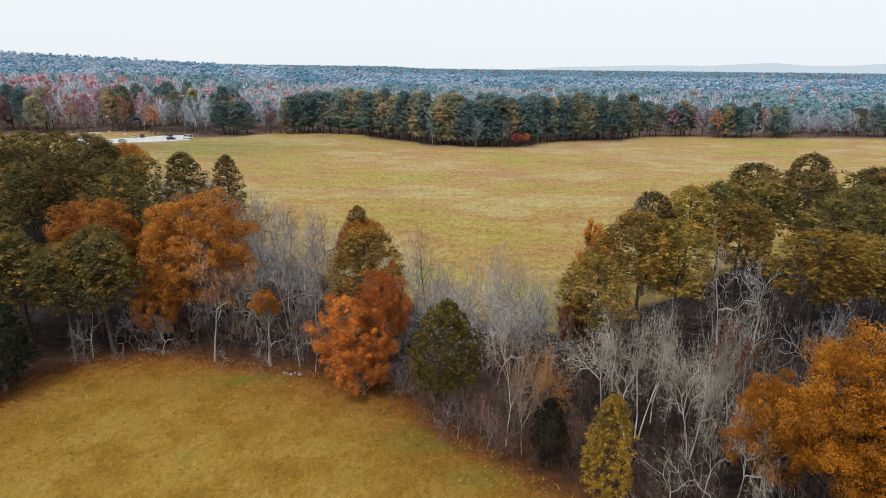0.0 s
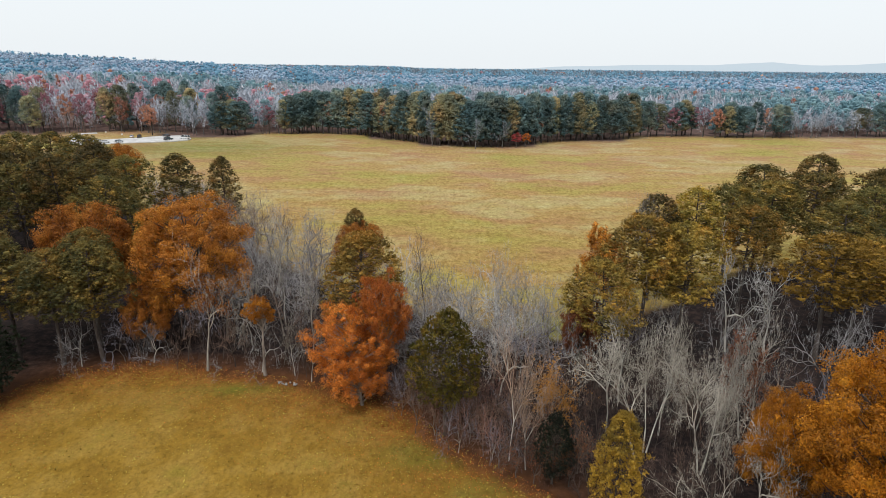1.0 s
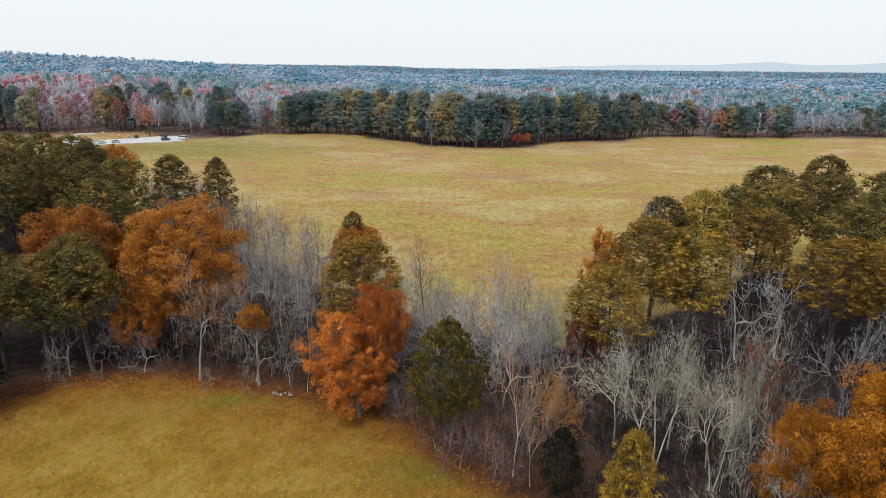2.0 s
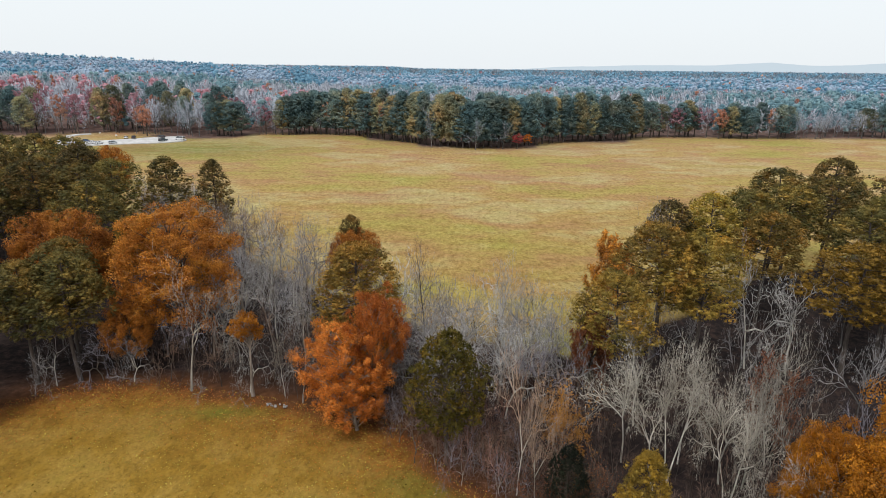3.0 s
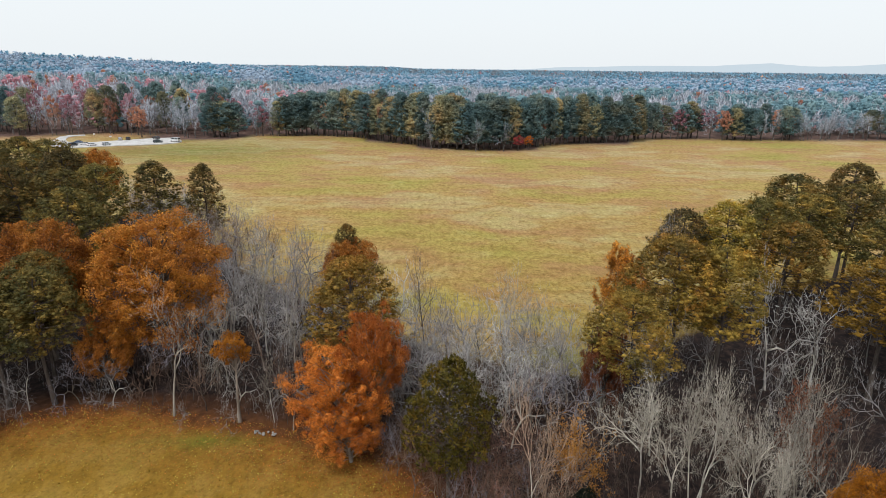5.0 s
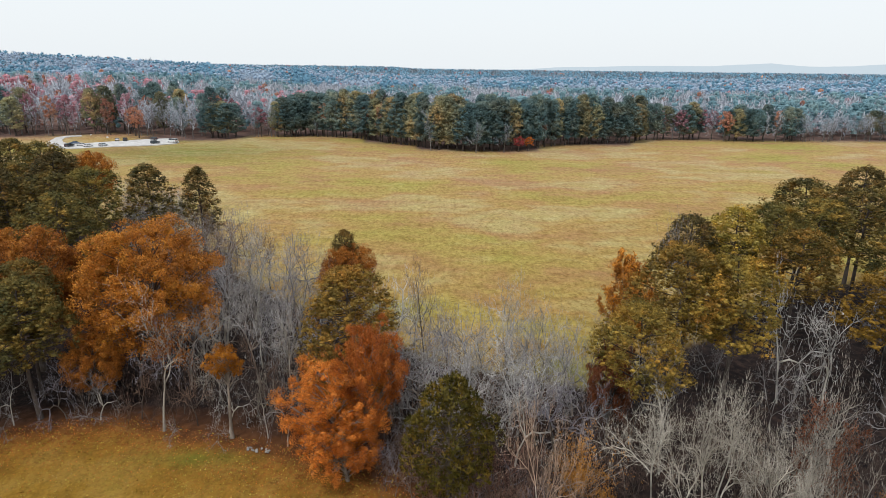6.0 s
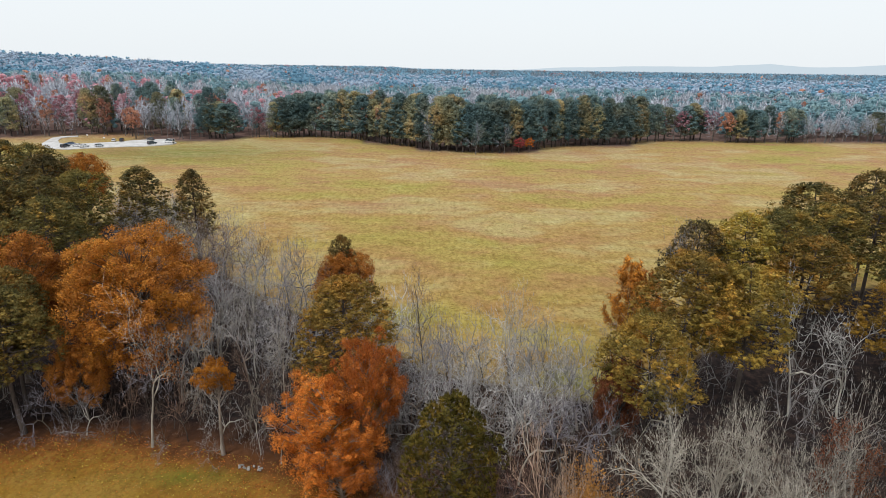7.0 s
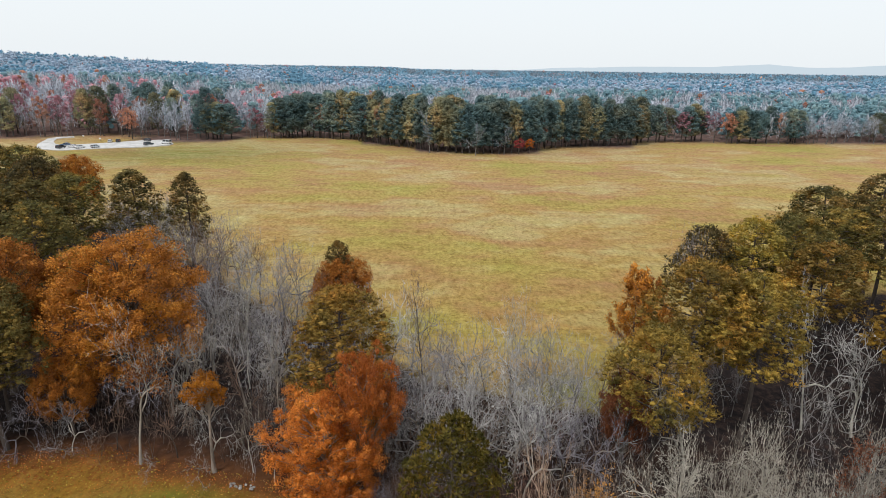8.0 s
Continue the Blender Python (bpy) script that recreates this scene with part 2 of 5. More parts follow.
def grow(accs, rg, p, d, length, r, lev, spec):
    """A bare limb and, from it, the finer ones; accs: one accumulator a level."""
    last = len(spec["kids"])
    if lev == last:
        spike(accs[lev], p, p + unit(d + 0.25 * rg.normal(size=3)) * length, spec["fine"])
        return
    n = spec["segs"][lev]
    pts = [p]
    for _ in range(n):
        d = unit(d + spec["wob"][lev] * rg.normal(size=3) + np.array((0, 0, spec["up"][lev])))
        pts.append(pts[-1] + d * (length / n))
    rad = np.linspace(r, r * spec["thin"][lev], n + 1)
    if lev == 0:
        rad[0] *= 1.35
    if lev == last - 1:
        spike(accs[lev], p, pts[-1], max(rad[0], spec["fine"] * 1.6))
    else:
        tube(accs[lev], pts, rad, spec["sides"][lev])
    k, lo = spec["kids"][lev], spec["low"][lev]
    turn = rg.uniform(0, 6.28)
    for j in range(k):
        f = min(0.999, lo + (1 - lo) * (j + rg.uniform(0.1, 0.9)) / k)
        i = min(n - 1, int(f * n))
        u = f * n - i
        q = pts[i] * (1 - u) + pts[i + 1] * u
        ax = unit(pts[i + 1] - pts[i])
        s = unit(np.cross(ax, (0.31, 0.22, 0.92) if abs(ax[2]) < 0.9 else (1.0, 0, 0)))
        turn += 2.4 + rg.uniform(-0.5, 0.5)
        side = math.cos(turn) * s + math.sin(turn) * np.cross(ax, s)
        an = math.radians(spec["ang"][lev] * rg.uniform(0.7, 1.3))
        cd = math.cos(an) * ax + math.sin(an) * side
        cl = length * spec["ratio"][lev] * rg.uniform(0.7, 1.2) * (1.15 - spec["shape"] * f if lev == 0 else 1.1 - 0.5 * f)
        cr = (rad[i] * (1 - u) + rad[i + 1] * u) * spec["fork"][lev]
        grow(accs, rg, q, cd, cl, cr, lev + 1, spec)


BARE = {
    "upright": dict(kids=(14, 7, 6, 4), segs=(7, 4, 3, 1), sides=(6, 4, 3, 3), wob=(0.06, 0.16, 0.2, 0.2), up=(0.05, 0.16, 0.12, 0.1),
                    thin=(0.15, 0.25, 0.35, 0.5), low=(0.25, 0.2, 0.15, 0.1), ang=(42, 38, 40, 40), ratio=(0.42, 0.42, 0.46, 0.6), shape=0.6,
                    fork=(0.5, 0.55, 0.6, 0.6), fine=0.014, top=0.9, thick=0.011),
    "shrub": dict(kids=(7, 6, 5), segs=(4, 3, 1), sides=(4, 3, 3), wob=(0.15, 0.22, 0.25), up=(0.05, 0.08, 0.05), thin=(0.4, 0.3, 0.5),
                  low=(0.1, 0.15, 0.1), ang=(38, 40, 40), ratio=(0.65, 0.5, 0.55), shape=0.4, fork=(0.6, 0.6, 0.6), fine=0.013, top=0.7, thick=0.008),
    "far": dict(kids=(11, 9, 7), segs=(4, 3, 1), sides=(4, 3, 3), wob=(0.08, 0.18, 0.2), up=(0.05, 0.14, 0.1), thin=(0.3, 0.3, 0.4),
                low=(0.2, 0.15, 0.15), ang=(42, 40, 40), ratio=(0.48, 0.48, 0.5), shape=0.5, fork=(0.55, 0.6, 0.6), fine=0.06, top=0.85, thick=0.012),
}

# trees that fork again and again: bole and first limbs as shares of the height, then angle, uplift, crookedness, shortening and girth
FORK = {
    "dome": dict(bole=0.30, first=0.17, depth=7, angle=29, up=0.02, wob=0.2, ratio=0.86, thick=0.0125, fine=0.026, side=0.4, flare=(1.7, 1.35, 1.05)),
    "brush": dict(bole=0.15, first=0.19, depth=6, angle=30, up=0.03, wob=0.2, ratio=0.86, thick=0.0095, fine=0.014, side=0.7, flare=(1.1, 1.0, 1.1)),
    "spreading": dict(bole=0.34, first=0.15, depth=7, angle=28, up=0.02, wob=0.2, ratio=0.88, thick=0.0100, fine=0.020, side=0.4, flare=(1.2, 1.1, 1.1)),
    "sparse": dict(bole=0.30, first=0.17, depth=6, angle=30, up=0.02, wob=0.25, ratio=0.86, thick=0.0100, fine=0.013, side=0.5, flare=(1.2, 1.1, 1.1)),
    "gnarled": dict(bole=0.24, first=0.18, depth=6, angle=32, up=0.0, wob=0.26, ratio=0.87, thick=0.0098, fine=0.028, side=0.6, flare=(1.5, 1.25, 1.1)),
    "forked": dict(bole=0.42, first=0.15, depth=7, angle=27, up=0.02, wob=0.2, ratio=0.87, thick=0.0105, fine=0.020, side=0.45, flare=(1.15, 1.1, 1.1)),
    "slim": dict(bole=0.30, first=0.18, depth=7, angle=21, up=0.10, wob=0.14, ratio=0.86, thick=0.0090, fine=0.016, side=0.7, flare=(1.0, 1.0, 1.15)),
}
FORK["thicket"] = FORK["brush"]

SPREAD = dict(slim=4.2, thicket=6.0, upright=4.2, brush=6.0, dome=6.2, spreading=5.6, sparse=5.8, gnarled=6.4, forked=5.8, shrub=1.3, far=5.2)


def limbs_of(acc, rings, radii, sides):
    """Many tapered limbs at once; rings: (limbs, 3, 3), radii: (limbs, 3)."""
    n, m = rings.shape[:2]
    d = unit_rows(rings[:, -1] - rings[:, 0])
    a = unit_rows(np.cross(d, np.where(np.abs(d[:, :1]) < 0.7, (1.0, 0, 0), (0, 1.0, 0))))
    b = np.cross(d, a)
    ang = np.arange(sides) * (2 * math.pi / sides)
    ring = np.cos(ang)[None, :, None] * a[:, None] + np.sin(ang)[None, :, None] * b[:, None]
    v = rings[:, :, None] + radii[:, :, None, None] * ring[:, None]
    o = (np.arange(n) * m * sides)[:, None, None] + (np.arange(m - 1) * sides)[None, :, None]
    j, k = np.arange(sides), (np.arange(sides) + 1) % sides
    f = np.stack([o + j, o + k, o + sides + k, o + sides + j], -1).reshape(-1, 4)
    acc.add(v, f.tolist())


def ribbons_of(acc, rings, r, last):
    """Many bent twigs at once, each a sliver that tapers to its tip; the last ones are straight."""
    d = rings[:, -1] - rings[:, 0]
    a = unit_rows(np.stack([d[:, 1], -d[:, 0], 0.3 * np.hypot(d[:, 0], d[:, 1])], 1) + 1e-6) * r[:, None]
    if last:
        acc.add(np.stack([rings[:, 0] - a, rings[:, 0] + a, rings[:, 2]], 1), (np.arange(len(d))[:, None] * 3 + (0, 1, 2)).tolist())
        return
    v = np.stack([rings[:, 0] - a, rings[:, 0] + a, rings[:, 1] + a * 0.7, rings[:, 1] - a * 0.7, rings[:, 2]], 1)
    o = np.arange(len(d))[:, None] * 5
    acc.add(v, (o + (0, 1, 2, 3)).tolist() + (o + (3, 2, 4)).tolist())


def fork(wood, twigs, rg, base, d, h, spec):
    """A tree whose limbs fork again and again into ever finer ones."""
    p, d = np.array([base]), np.array([d])
    ln, r = np.array([h * spec["bole"]]), np.array([h * spec["thick"]])
    for lev in range(spec["depth"] + 1):
        n = len(p)
        w = spec["wob"] * (0.6 if lev == 0 else 1.0)
        d1 = unit_rows(d + w * rg.normal(size=(n, 3)))
        mid = p + d1 * ln[:, None] / 2
        d2 = unit_rows(d1 + w * rg.normal(size=(n, 3)) + (0, 0, spec["up"]))
        end = mid + d2 * ln[:, None] / 2
        rings = np.stack([p, mid, end], 1)
        if lev < 5:
            rr = np.stack([r * (1.3 if lev == 0 else 1.0), r * 0.86, r * 0.72], 1)
            limbs_of(wood if lev < 2 else twigs, rings, rr, (7, 5, 4, 3, 3)[lev])
        else:
            ribbons_of(twigs, rings, np.maximum(r, spec["fine"]), lev == spec["depth"])
        if lev == spec["depth"]:
            break
        s = unit_rows(np.cross(d2, balls(rg, n)))
        t = np.cross(d2, s)
        phi = rg.uniform(0, 6.283, n)
        kids = []
        third = 0.9 if lev < 2 else 0.35
        open_out = spec["flare"][min(lev, 2)]
        for c, (share, turn, thin, at, keep) in enumerate(((0.75, 0.0, 0.80, end, 1.0), (1.15, 3.14, 0.66, end, 1.0), (1.25, 1.8, 0.55, end, third), (1.5, 4.4, 0.42, mid, 0.0 if lev == 0 else spec["side"]))):
            pick = rg.uniform(size=n) < keep
            an = np.radians(spec["angle"] * open_out * share * rg.uniform(0.6, 1.35, n))[:, None]
            ph = (phi + turn + rg.uniform(-0.5, 0.5, n))[:, None]
            cd = np.cos(an) * d2 + np.sin(an) * (np.cos(ph) * s + np.sin(ph) * t)
            cl = (ln * spec["ratio"] if lev else np.full(n, h * spec["first"])) * rg.uniform(0.7, 1.2, n) * (0.62 if c == 3 else 1.0)
            kids.append((at[pick], cd[pick], cl[pick], (r * thin)[pick]))
        p, d, ln, r = (np.concatenate([k[i] for k in kids]) for i in range(4))


def bare_parts(form, h, seed, stems=1):
    """Trunk with limbs, and the finer crown, brought to height h and the form's spread."""
    rg = np.random.default_rng(seed)
    forks = form in FORK
    spec = FORK[form] if forks else BARE[form]
    wood, twigs = Acc(), Acc()
    for s in range(stems):
        a = 6.283 * s / stems + rg.uniform(0, 1)
        lean = rg.uniform(0.0, 0.12) if stems == 1 else rg.uniform(0.16, 0.36)
        base = np.array((math.cos(a) * 0.25, math.sin(a) * 0.25, -0.2)) if stems > 1 else np.array((0, 0, -0.2))
        d = unit(np.array((math.cos(a) * lean, math.sin(a) * lean, 1.0)))
        k = rg.uniform(0.82, 1.0) if stems > 1 else 1.0
        if forks:
            fork(wood, twigs, rg, base, d, h * k, spec)
        else:
            grow([wood, wood] + [twigs] * 4, rg, base, d, h * spec["top"] * k, h * spec["thick"] * k, 0, spec)
    v = np.concatenate(twigs.v)
    kz, kr = h / np.percentile(v[:, 2], 99.5), SPREAD[form] / np.percentile(np.hypot(v[:, 0], v[:, 1]), 96)
    for acc in (wood, twigs):
        acc.v = [q.reshape(-1, 3) * (kr, kr, kz) for q in acc.v]
    return wood, twigs


def thin_leaved_parts(form, h, seed, count, size, stems=1):
    """A tree whose limbs show through a thin coat of leaves."""
    wood, twigs = bare_parts(form, h, seed, stems)
    rg = np.random.default_rng(seed + 1)
    v = np.concatenate(twigs.v)
    v = v[v[:, 2] > 0.25 * h]
    p = v[rg.integers(0, len(v), count)] + rg.normal(size=(count, 3)) * 0.16
    c = np.array((0, 0, 0.55 * h))
    d = (p - c) / (np.linalg.norm(p - c, axis=1)[:, None] + 1e-6)
    off = wood.count
    for q in twigs.v:
        wood.v.append(q)
    wood.f.extend(tuple(i + off for i in f) for f in twigs.f)
    crown = Acc()
    leaves(crown, rg, p, d, size)
    return wood, crown


def lobes_of(rg, n, r, zb, h, lr, bumpy=0.0):
    """Centres of a rounded crown's lobes."""
    c0 = np.array((0, 0, (zb + h) / 2))
    ext = np.array((r - lr * 0.8, r - lr * 0.8, (h - zb) / 2 - lr * 0.6))
    out = []
    for i in range(n):
        z = 1 - 1.75 * (i + 0.5) / n
        a = i * 2.39996 + rg.uniform(-0.3, 0.3)
        s = math.sqrt(max(0, 1 - z * z))
        k = rg.uniform(0.78, 1.12) * (1 + bumpy * math.sin(3 * a + 1.3) * math.sin(5 * z + 0.6))
        out.append(c0 + np.array((math.cos(a) * s, math.sin(a) * s, z)) * ext * k)
    for _ in range(n // 4):
        out.append(c0 + balls(rg, 1)[0] * ext * 0.45)
    return c0, out


def broadleaf_parts(h, r, zb, seed, n_lobes=26, lr=2.2, per=190, size=0.34, sides=5, sub=5, skin=0.72, bumpy=0.0, puffy=5):
    """A leafy crown: lobes on limbs, each a cluster of smaller puffs of leaves; bumpy: how far the crown bulges in and out."""
    rg = np.random.default_rng(seed)
    wood, crown = Acc(), Acc()
    trunk = bez(np.array((0, 0, -0.2)), np.array((*rg.normal(size=2) * 0.5, h * 0.4)), np.array((*rg.normal(size=2) * 0.6, h * 0.8)), 7)
    tr = np.linspace(h * 0.021, h * 0.006, 7)
    tr[0] *= 1.35
    tube(wood, trunk, tr, sides + 2)
    c0, cs = lobes_of(rg, n_lobes, r, zb, h, lr, bumpy)
    for c in cs:
        k = rg.uniform(0.7, 1.25) * lr
        dist = math.hypot(c[0], c[1])
        z0 = min(h * 0.72, max(zb * 0.75, c[2] - 0.75 * dist - 0.8))
        f = z0 / (h * 0.8)
        i = min(5, int(f * 6))
        p0 = trunk[i] + (trunk[i + 1] - trunk[i]) * (f * 6 - i)
        p1 = (p0 + c) / 2 + np.array((0, 0, 0.12 * dist)) + rg.normal(size=3) * 0.35
        limb = bez(p0, p1, c, 5)
        tube(wood, limb, np.linspace(0.006 * h, 0.02, 5), sides)
        out = unit(c - c0)
        for e in lobe_points(rg, sub, c, np.array((k, k, k * 0.8)) * 0.95, out)[0]:
            q = limb[rg.integers(2, 5)]
            tube(wood, [q, (q + e) / 2 + rg.normal(size=3) * 0.12, e], (0.035, 0.022, 0.008), 3)
        heart(crown, rg, c, (k, k, k * 0.82), 0.34)
        puff, ways = lobe_points(rg, puffy, c, np.array((k, k, k * 0.85)) * 0.68, out, 0.35, 0.85)
        for c2, d2 in zip(puff, ways):
            k2 = k * rg.uniform(0.42, 0.68)
            p, d = lobe_points(rg, int(per / puffy * rg.uniform(0.75, 1.25)), c2, np.array((k2, k2, k2 * 0.85)), d2 * 0.6, 0.3, skin * rg.uniform(0.6, 1.0))
            leaves(crown, rg, p, d, size)
    return wood, crown


ICO_V = np.array([(0, 0, 1)] + [(0.894 * math.cos(k * 1.25664), 0.894 * math.sin(k * 1.25664), 0.447) for k in range(5)]
                 + [(0.894 * math.cos(k * 1.25664 + 0.62832), 0.894 * math.sin(k * 1.25664 + 0.62832), -0.447) for k in range(5)] + [(0, 0, -1)])
ICO_F = [(0, 1 + k, 1 + (k + 1) % 5) for k in range(5)] + [(1 + k, 6 + k, 1 + (k + 1) % 5) for k in range(5)] \
    + [(1 + (k + 1) % 5, 6 + k, 6 + (k + 1) % 5) for k in range(5)] + [(11, 6 + (k + 1) % 5, 6 + k) for k in range(5)]


def heart(acc, rg, c, radii, share):
    """The dense inside of a cushion of leaves, rough and unevenly turned."""
    v = ICO_V * np.array(radii) * share * rg.uniform(0.65, 1.15, (12, 1))
    acc.add_same(c + v[np.array(ICO_F)], unit_rows(ICO_V[np.array(ICO_F)].mean(axis=1) + 0.35 * rg.normal(size=(20, 3))))


def unit_rows(v):
    return v / np.linalg.norm(v, axis=1)[:, None]


def puffs(acc, rg, centres, outward, length, width, blades, up=0.35):
    """Rounded puffs of needles, each shaded as a small cushion of its own."""
    n = len(centres) * blades
    o = np.repeat(outward, blades, axis=0)
    d = o * 0.75 + 0.75 * rg.normal(size=(n, 3)) + (0, 0, up)
    d /= np.linalg.norm(d, axis=1)[:, None]
    c = np.repeat(centres, blades, axis=0) + d * length * 0.15
    w = np.cross(d, balls(rg, n))
    w /= np.linalg.norm(w, axis=1)[:, None] + 1e-6
    ln = length * rg.uniform(0.6, 1.2, (n, 1))
    acc.add_same(np.stack([c - w * width * 0.5, c + w * width * 0.5, c + d * ln], axis=1), 0.55 * o + 0.7 * d + (0, 0, 0.15))


def pine_parts(h, r, zb, seed, limbs=44, tufts=10, blades=7, length=0.26, width=0.07, sides=6, lob=0.56, belly=0.6, cone=False, plenty=1.1):
    """A pine: a straight bole, limbs in ragged tiers, and along their outer halves cushions of needles with gaps between."""
    rg = np.random.default_rng(seed)
    wood, crown = Acc(), Acc()
    trunk = bez(np.array((0, 0, -0.2)), np.array((*rg.normal(size=2) * 0.35, h * 0.5)), np.array((*rg.normal(size=2) * 0.3, h * 0.97)), 7)
    tr = np.linspace(h * 0.0135, h * 0.003, 7)
    tr[0] *= 1.3
    tube(wood, trunk, tr, sides)
    side, cushions = rg.uniform(0, 6.28, 3), []
    for i in range(limbs):
        f = min(0.985, (i + rg.uniform(0, 1)) / limbs)
        z = zb + (h - zb - 0.5) * f
        rw = r * ((1 - f) ** 0.5 * min(1.0, 0.75 + f * 2) if cone else math.sqrt(max(0.0, 1 - f ** 3.4)) * min(1.0, belly + f * 1.6))
        a = i * 2.39996 + rg.uniform(-0.5, 0.5)
        rw *= 1 + 0.16 * math.sin(2 * a + side[0] + 3 * f) + 0.12 * math.sin(3 * a + side[1] - 7 * f)
        q = max(0.35, (rw - lob * 0.5) * rg.uniform(0.72, 1.14))
        z0 = max(zb * 0.85, z - q * (0.12 + 0.4 * f))
        j = min(5, int(z0 / (h * 0.97) * 6))
        p0 = trunk[j] + (trunk[j + 1] - trunk[j]) * min(1.0, z0 / (h * 0.97) * 6 - j)
        tip = p0 * (1, 1, 0) + np.array((math.cos(a) * q, math.sin(a) * q, z))
        ctrl = (p0 + tip) / 2 - (0, 0, 0.10 * q)
        tube(wood, bez(p0, ctrl, tip, 5), np.linspace(0.03 + 0.017 * q, 0.015, 5), 3)
        way = np.array((math.cos(a), math.sin(a), 0.25))
        across = np.array((-math.sin(a), math.cos(a), 0.0))
        for b in range(int(2 + plenty * q)):
            u = 1.0 if b == 0 else rg.uniform(0.22, 1.0) ** 0.75
            c = (1 - u) ** 2 * p0 + 2 * u * (1 - u) * ctrl + u * u * tip + across * (rg.normal() * 0.30 * q * u) + (0, 0, rg.uniform(-0.25, 0.7))
            cushions.append((c, way))
    for i in range(int(limbs * (3.0 if cone else 4.6))):
        # the outer skin of the crown, rounded over the top
        f = 1 - rg.uniform(0, 0.8) ** 1.25
        a = rg.uniform(0, 6.283)
        rw = r * ((1 - f) ** 0.5 if cone else math.sqrt(max(0.0, 1 - f ** 3.4))) * rg.uniform(0.82, 1.0)
        rw *= 1 + 0.16 * math.sin(2 * a + side[0] + 3 * f) + 0.12 * math.sin(3 * a + side[1] - 7 * f)
        cushions.append((trunk[-1] * (1, 1, 0) * f + np.array((math.cos(a) * rw, math.sin(a) * rw, zb + (h - zb - 0.45) * f)), np.array((math.cos(a), math.sin(a), 0.3))))
    for c, way in cushions:
        k = lob * rg.uniform(0.65, 1.3)
        heart(crown, rg, c - (0, 0, 0.1 * k), (k, k, k * 0.7), 0.5)
        p, d = lobe_points(rg, int(tufts * rg.uniform(0.8, 1.2)), c, np.array((k, k, k * 0.78)), way * 0.5, 0.3, 0.7)
        puffs(crown, rg, p, d, length, width, blades)
    return wood, crown


def cedar_parts(h, r, zb, seed, n_lobes=140, tufts=18, blades=7, length=0.30, width=0.10):
    rg = np.random.default_rng(seed)
    wood, crown = Acc(), Acc()
    tube(wood, [(0, 0, -0.2), (0.1, 0.05, h * 0.4), (0, 0.1, h * 0.9)], (h * 0.017, h * 0.012, 0.03), 6)
    for i in range(n_lobes):
        f = ((i + rg.uniform()) / n_lobes) ** 1.15
        z = zb + (h - zb) * f
        rw = r * (1 - f ** 2.3) ** 0.75 * min(1.0, (f + 0.12) / 0.42) ** 0.6
        a = i * 2.39996 + rg.uniform(-0.4, 0.4)
        q = rw * rg.uniform(0.55, 1.08)
        c = np.array((math.cos(a) * q, math.sin(a) * q, z + rg.uniform(-0.3, 0.3)))
        tube(wood, [(0, 0, max(zb * 0.6, z - 0.5 * q)), c * (0.6, 0.6, 1) - (0, 0, 0.15 * q), c], (0.05, 0.03, 0.012), 3)
        k = rg.uniform(0.42, 0.72)
        p, d = lobe_points(rg, tufts, c, np.array((k, k, k * 1.15)), np.array((math.cos(a), math.sin(a), 0.3)))
        needles(crown, rg, p, d, length, width, blades, 0.8)
    return wood, crown


# ---- ground ----
FAR_EDGE = [(-420, 352), (-260, 350), (-215, 352), (-205, 356), (-165, 352), (-148, 348), (-137, 346), (-131, 350), (-121, 350), (-96, 359), (-78, 367), (-48, 357), (-26, 336), (-1, 313), (20, 305),
            (42, 316), (70, 339), (110, 351), (117, 364), (153, 367), (178, 360), (210, 363), (246, 370), (279, 373), (420, 380)]
NEAR_WOOD = [(-400, 30), (-90, 40), (-62, 50), (-54, 63), (-52, 70), (-47, 73), (-37, 75), (-27, 72), (-16, 69), (-6, 65.5), (-1, 58), (5, 53), (10, 48.5), (14, 45), (22, 36), (34, 22), (50, 0),
             (90, -40), (260, -40), (250, 60), (170, 110), (120, 130), (86, 126), (60, 116), (42, 101), (30, 92), (21, 85), (12, 87), (0, 91), (-14, 103), (-30, 115), (-45, 131),
             (-66, 152), (-84, 166), (-110, 172), (-150, 190), (-400, 230)]


def far_edge(x):
    return float(np.interp(x, [p[0] for p in FAR_EDGE], [p[1] for p in FAR_EDGE]))


def in_poly(x, y, poly):
    hit = False
    for (ax, ay), (bx, by) in zip(poly, poly[1:] + poly[:1]):
        if (ay > y) != (by > y) and x < (bx - ax) * (y - ay) / (by - ay) + ax:
            hit = not hit
    return hit


def poly_gap(x, y, poly):
    """Distance to a polygon's rim, negative inside."""
    best = 1e9
    for (ax, ay), (bx, by) in zip(poly, poly[1:] + poly[:1]):
        ux, uy = bx - ax, by - ay
        t = max(0, min(1, ((x - ax) * ux + (y - ay) * uy) / (ux * ux + uy * uy)))
        best = min(best, math.hypot(x - ax - t * ux, y - ay - t * uy))
    return -best if in_poly(x, y, poly) else best


def smooth(a, b, v):
    t = np.clip((v - a) / (b - a), 0, 1)
    return t * t * (3 - 2 * t)


def dip(x, y):
    """How far the front meadow and its wooded rim lie below the open field."""
    return -0.9 * (1 - smooth(84, 130, y))


def gz(x, y):
    """Height of the ground."""
    d = np.hypot(x, y)
    far = 16 * smooth(600, 3400, d)
    left = 11 * smooth(352, 520, y) * smooth(-90, -330, x) + 30 * np.exp(-(((x + 1050) / 480) ** 2 + ((y - 1350) / 420) ** 2))
    bank = -1.1 * np.exp(-(((x - 32) / 22) ** 2 + ((y - 62) / 16) ** 2))
    return far + left + bank + dip(x, y)


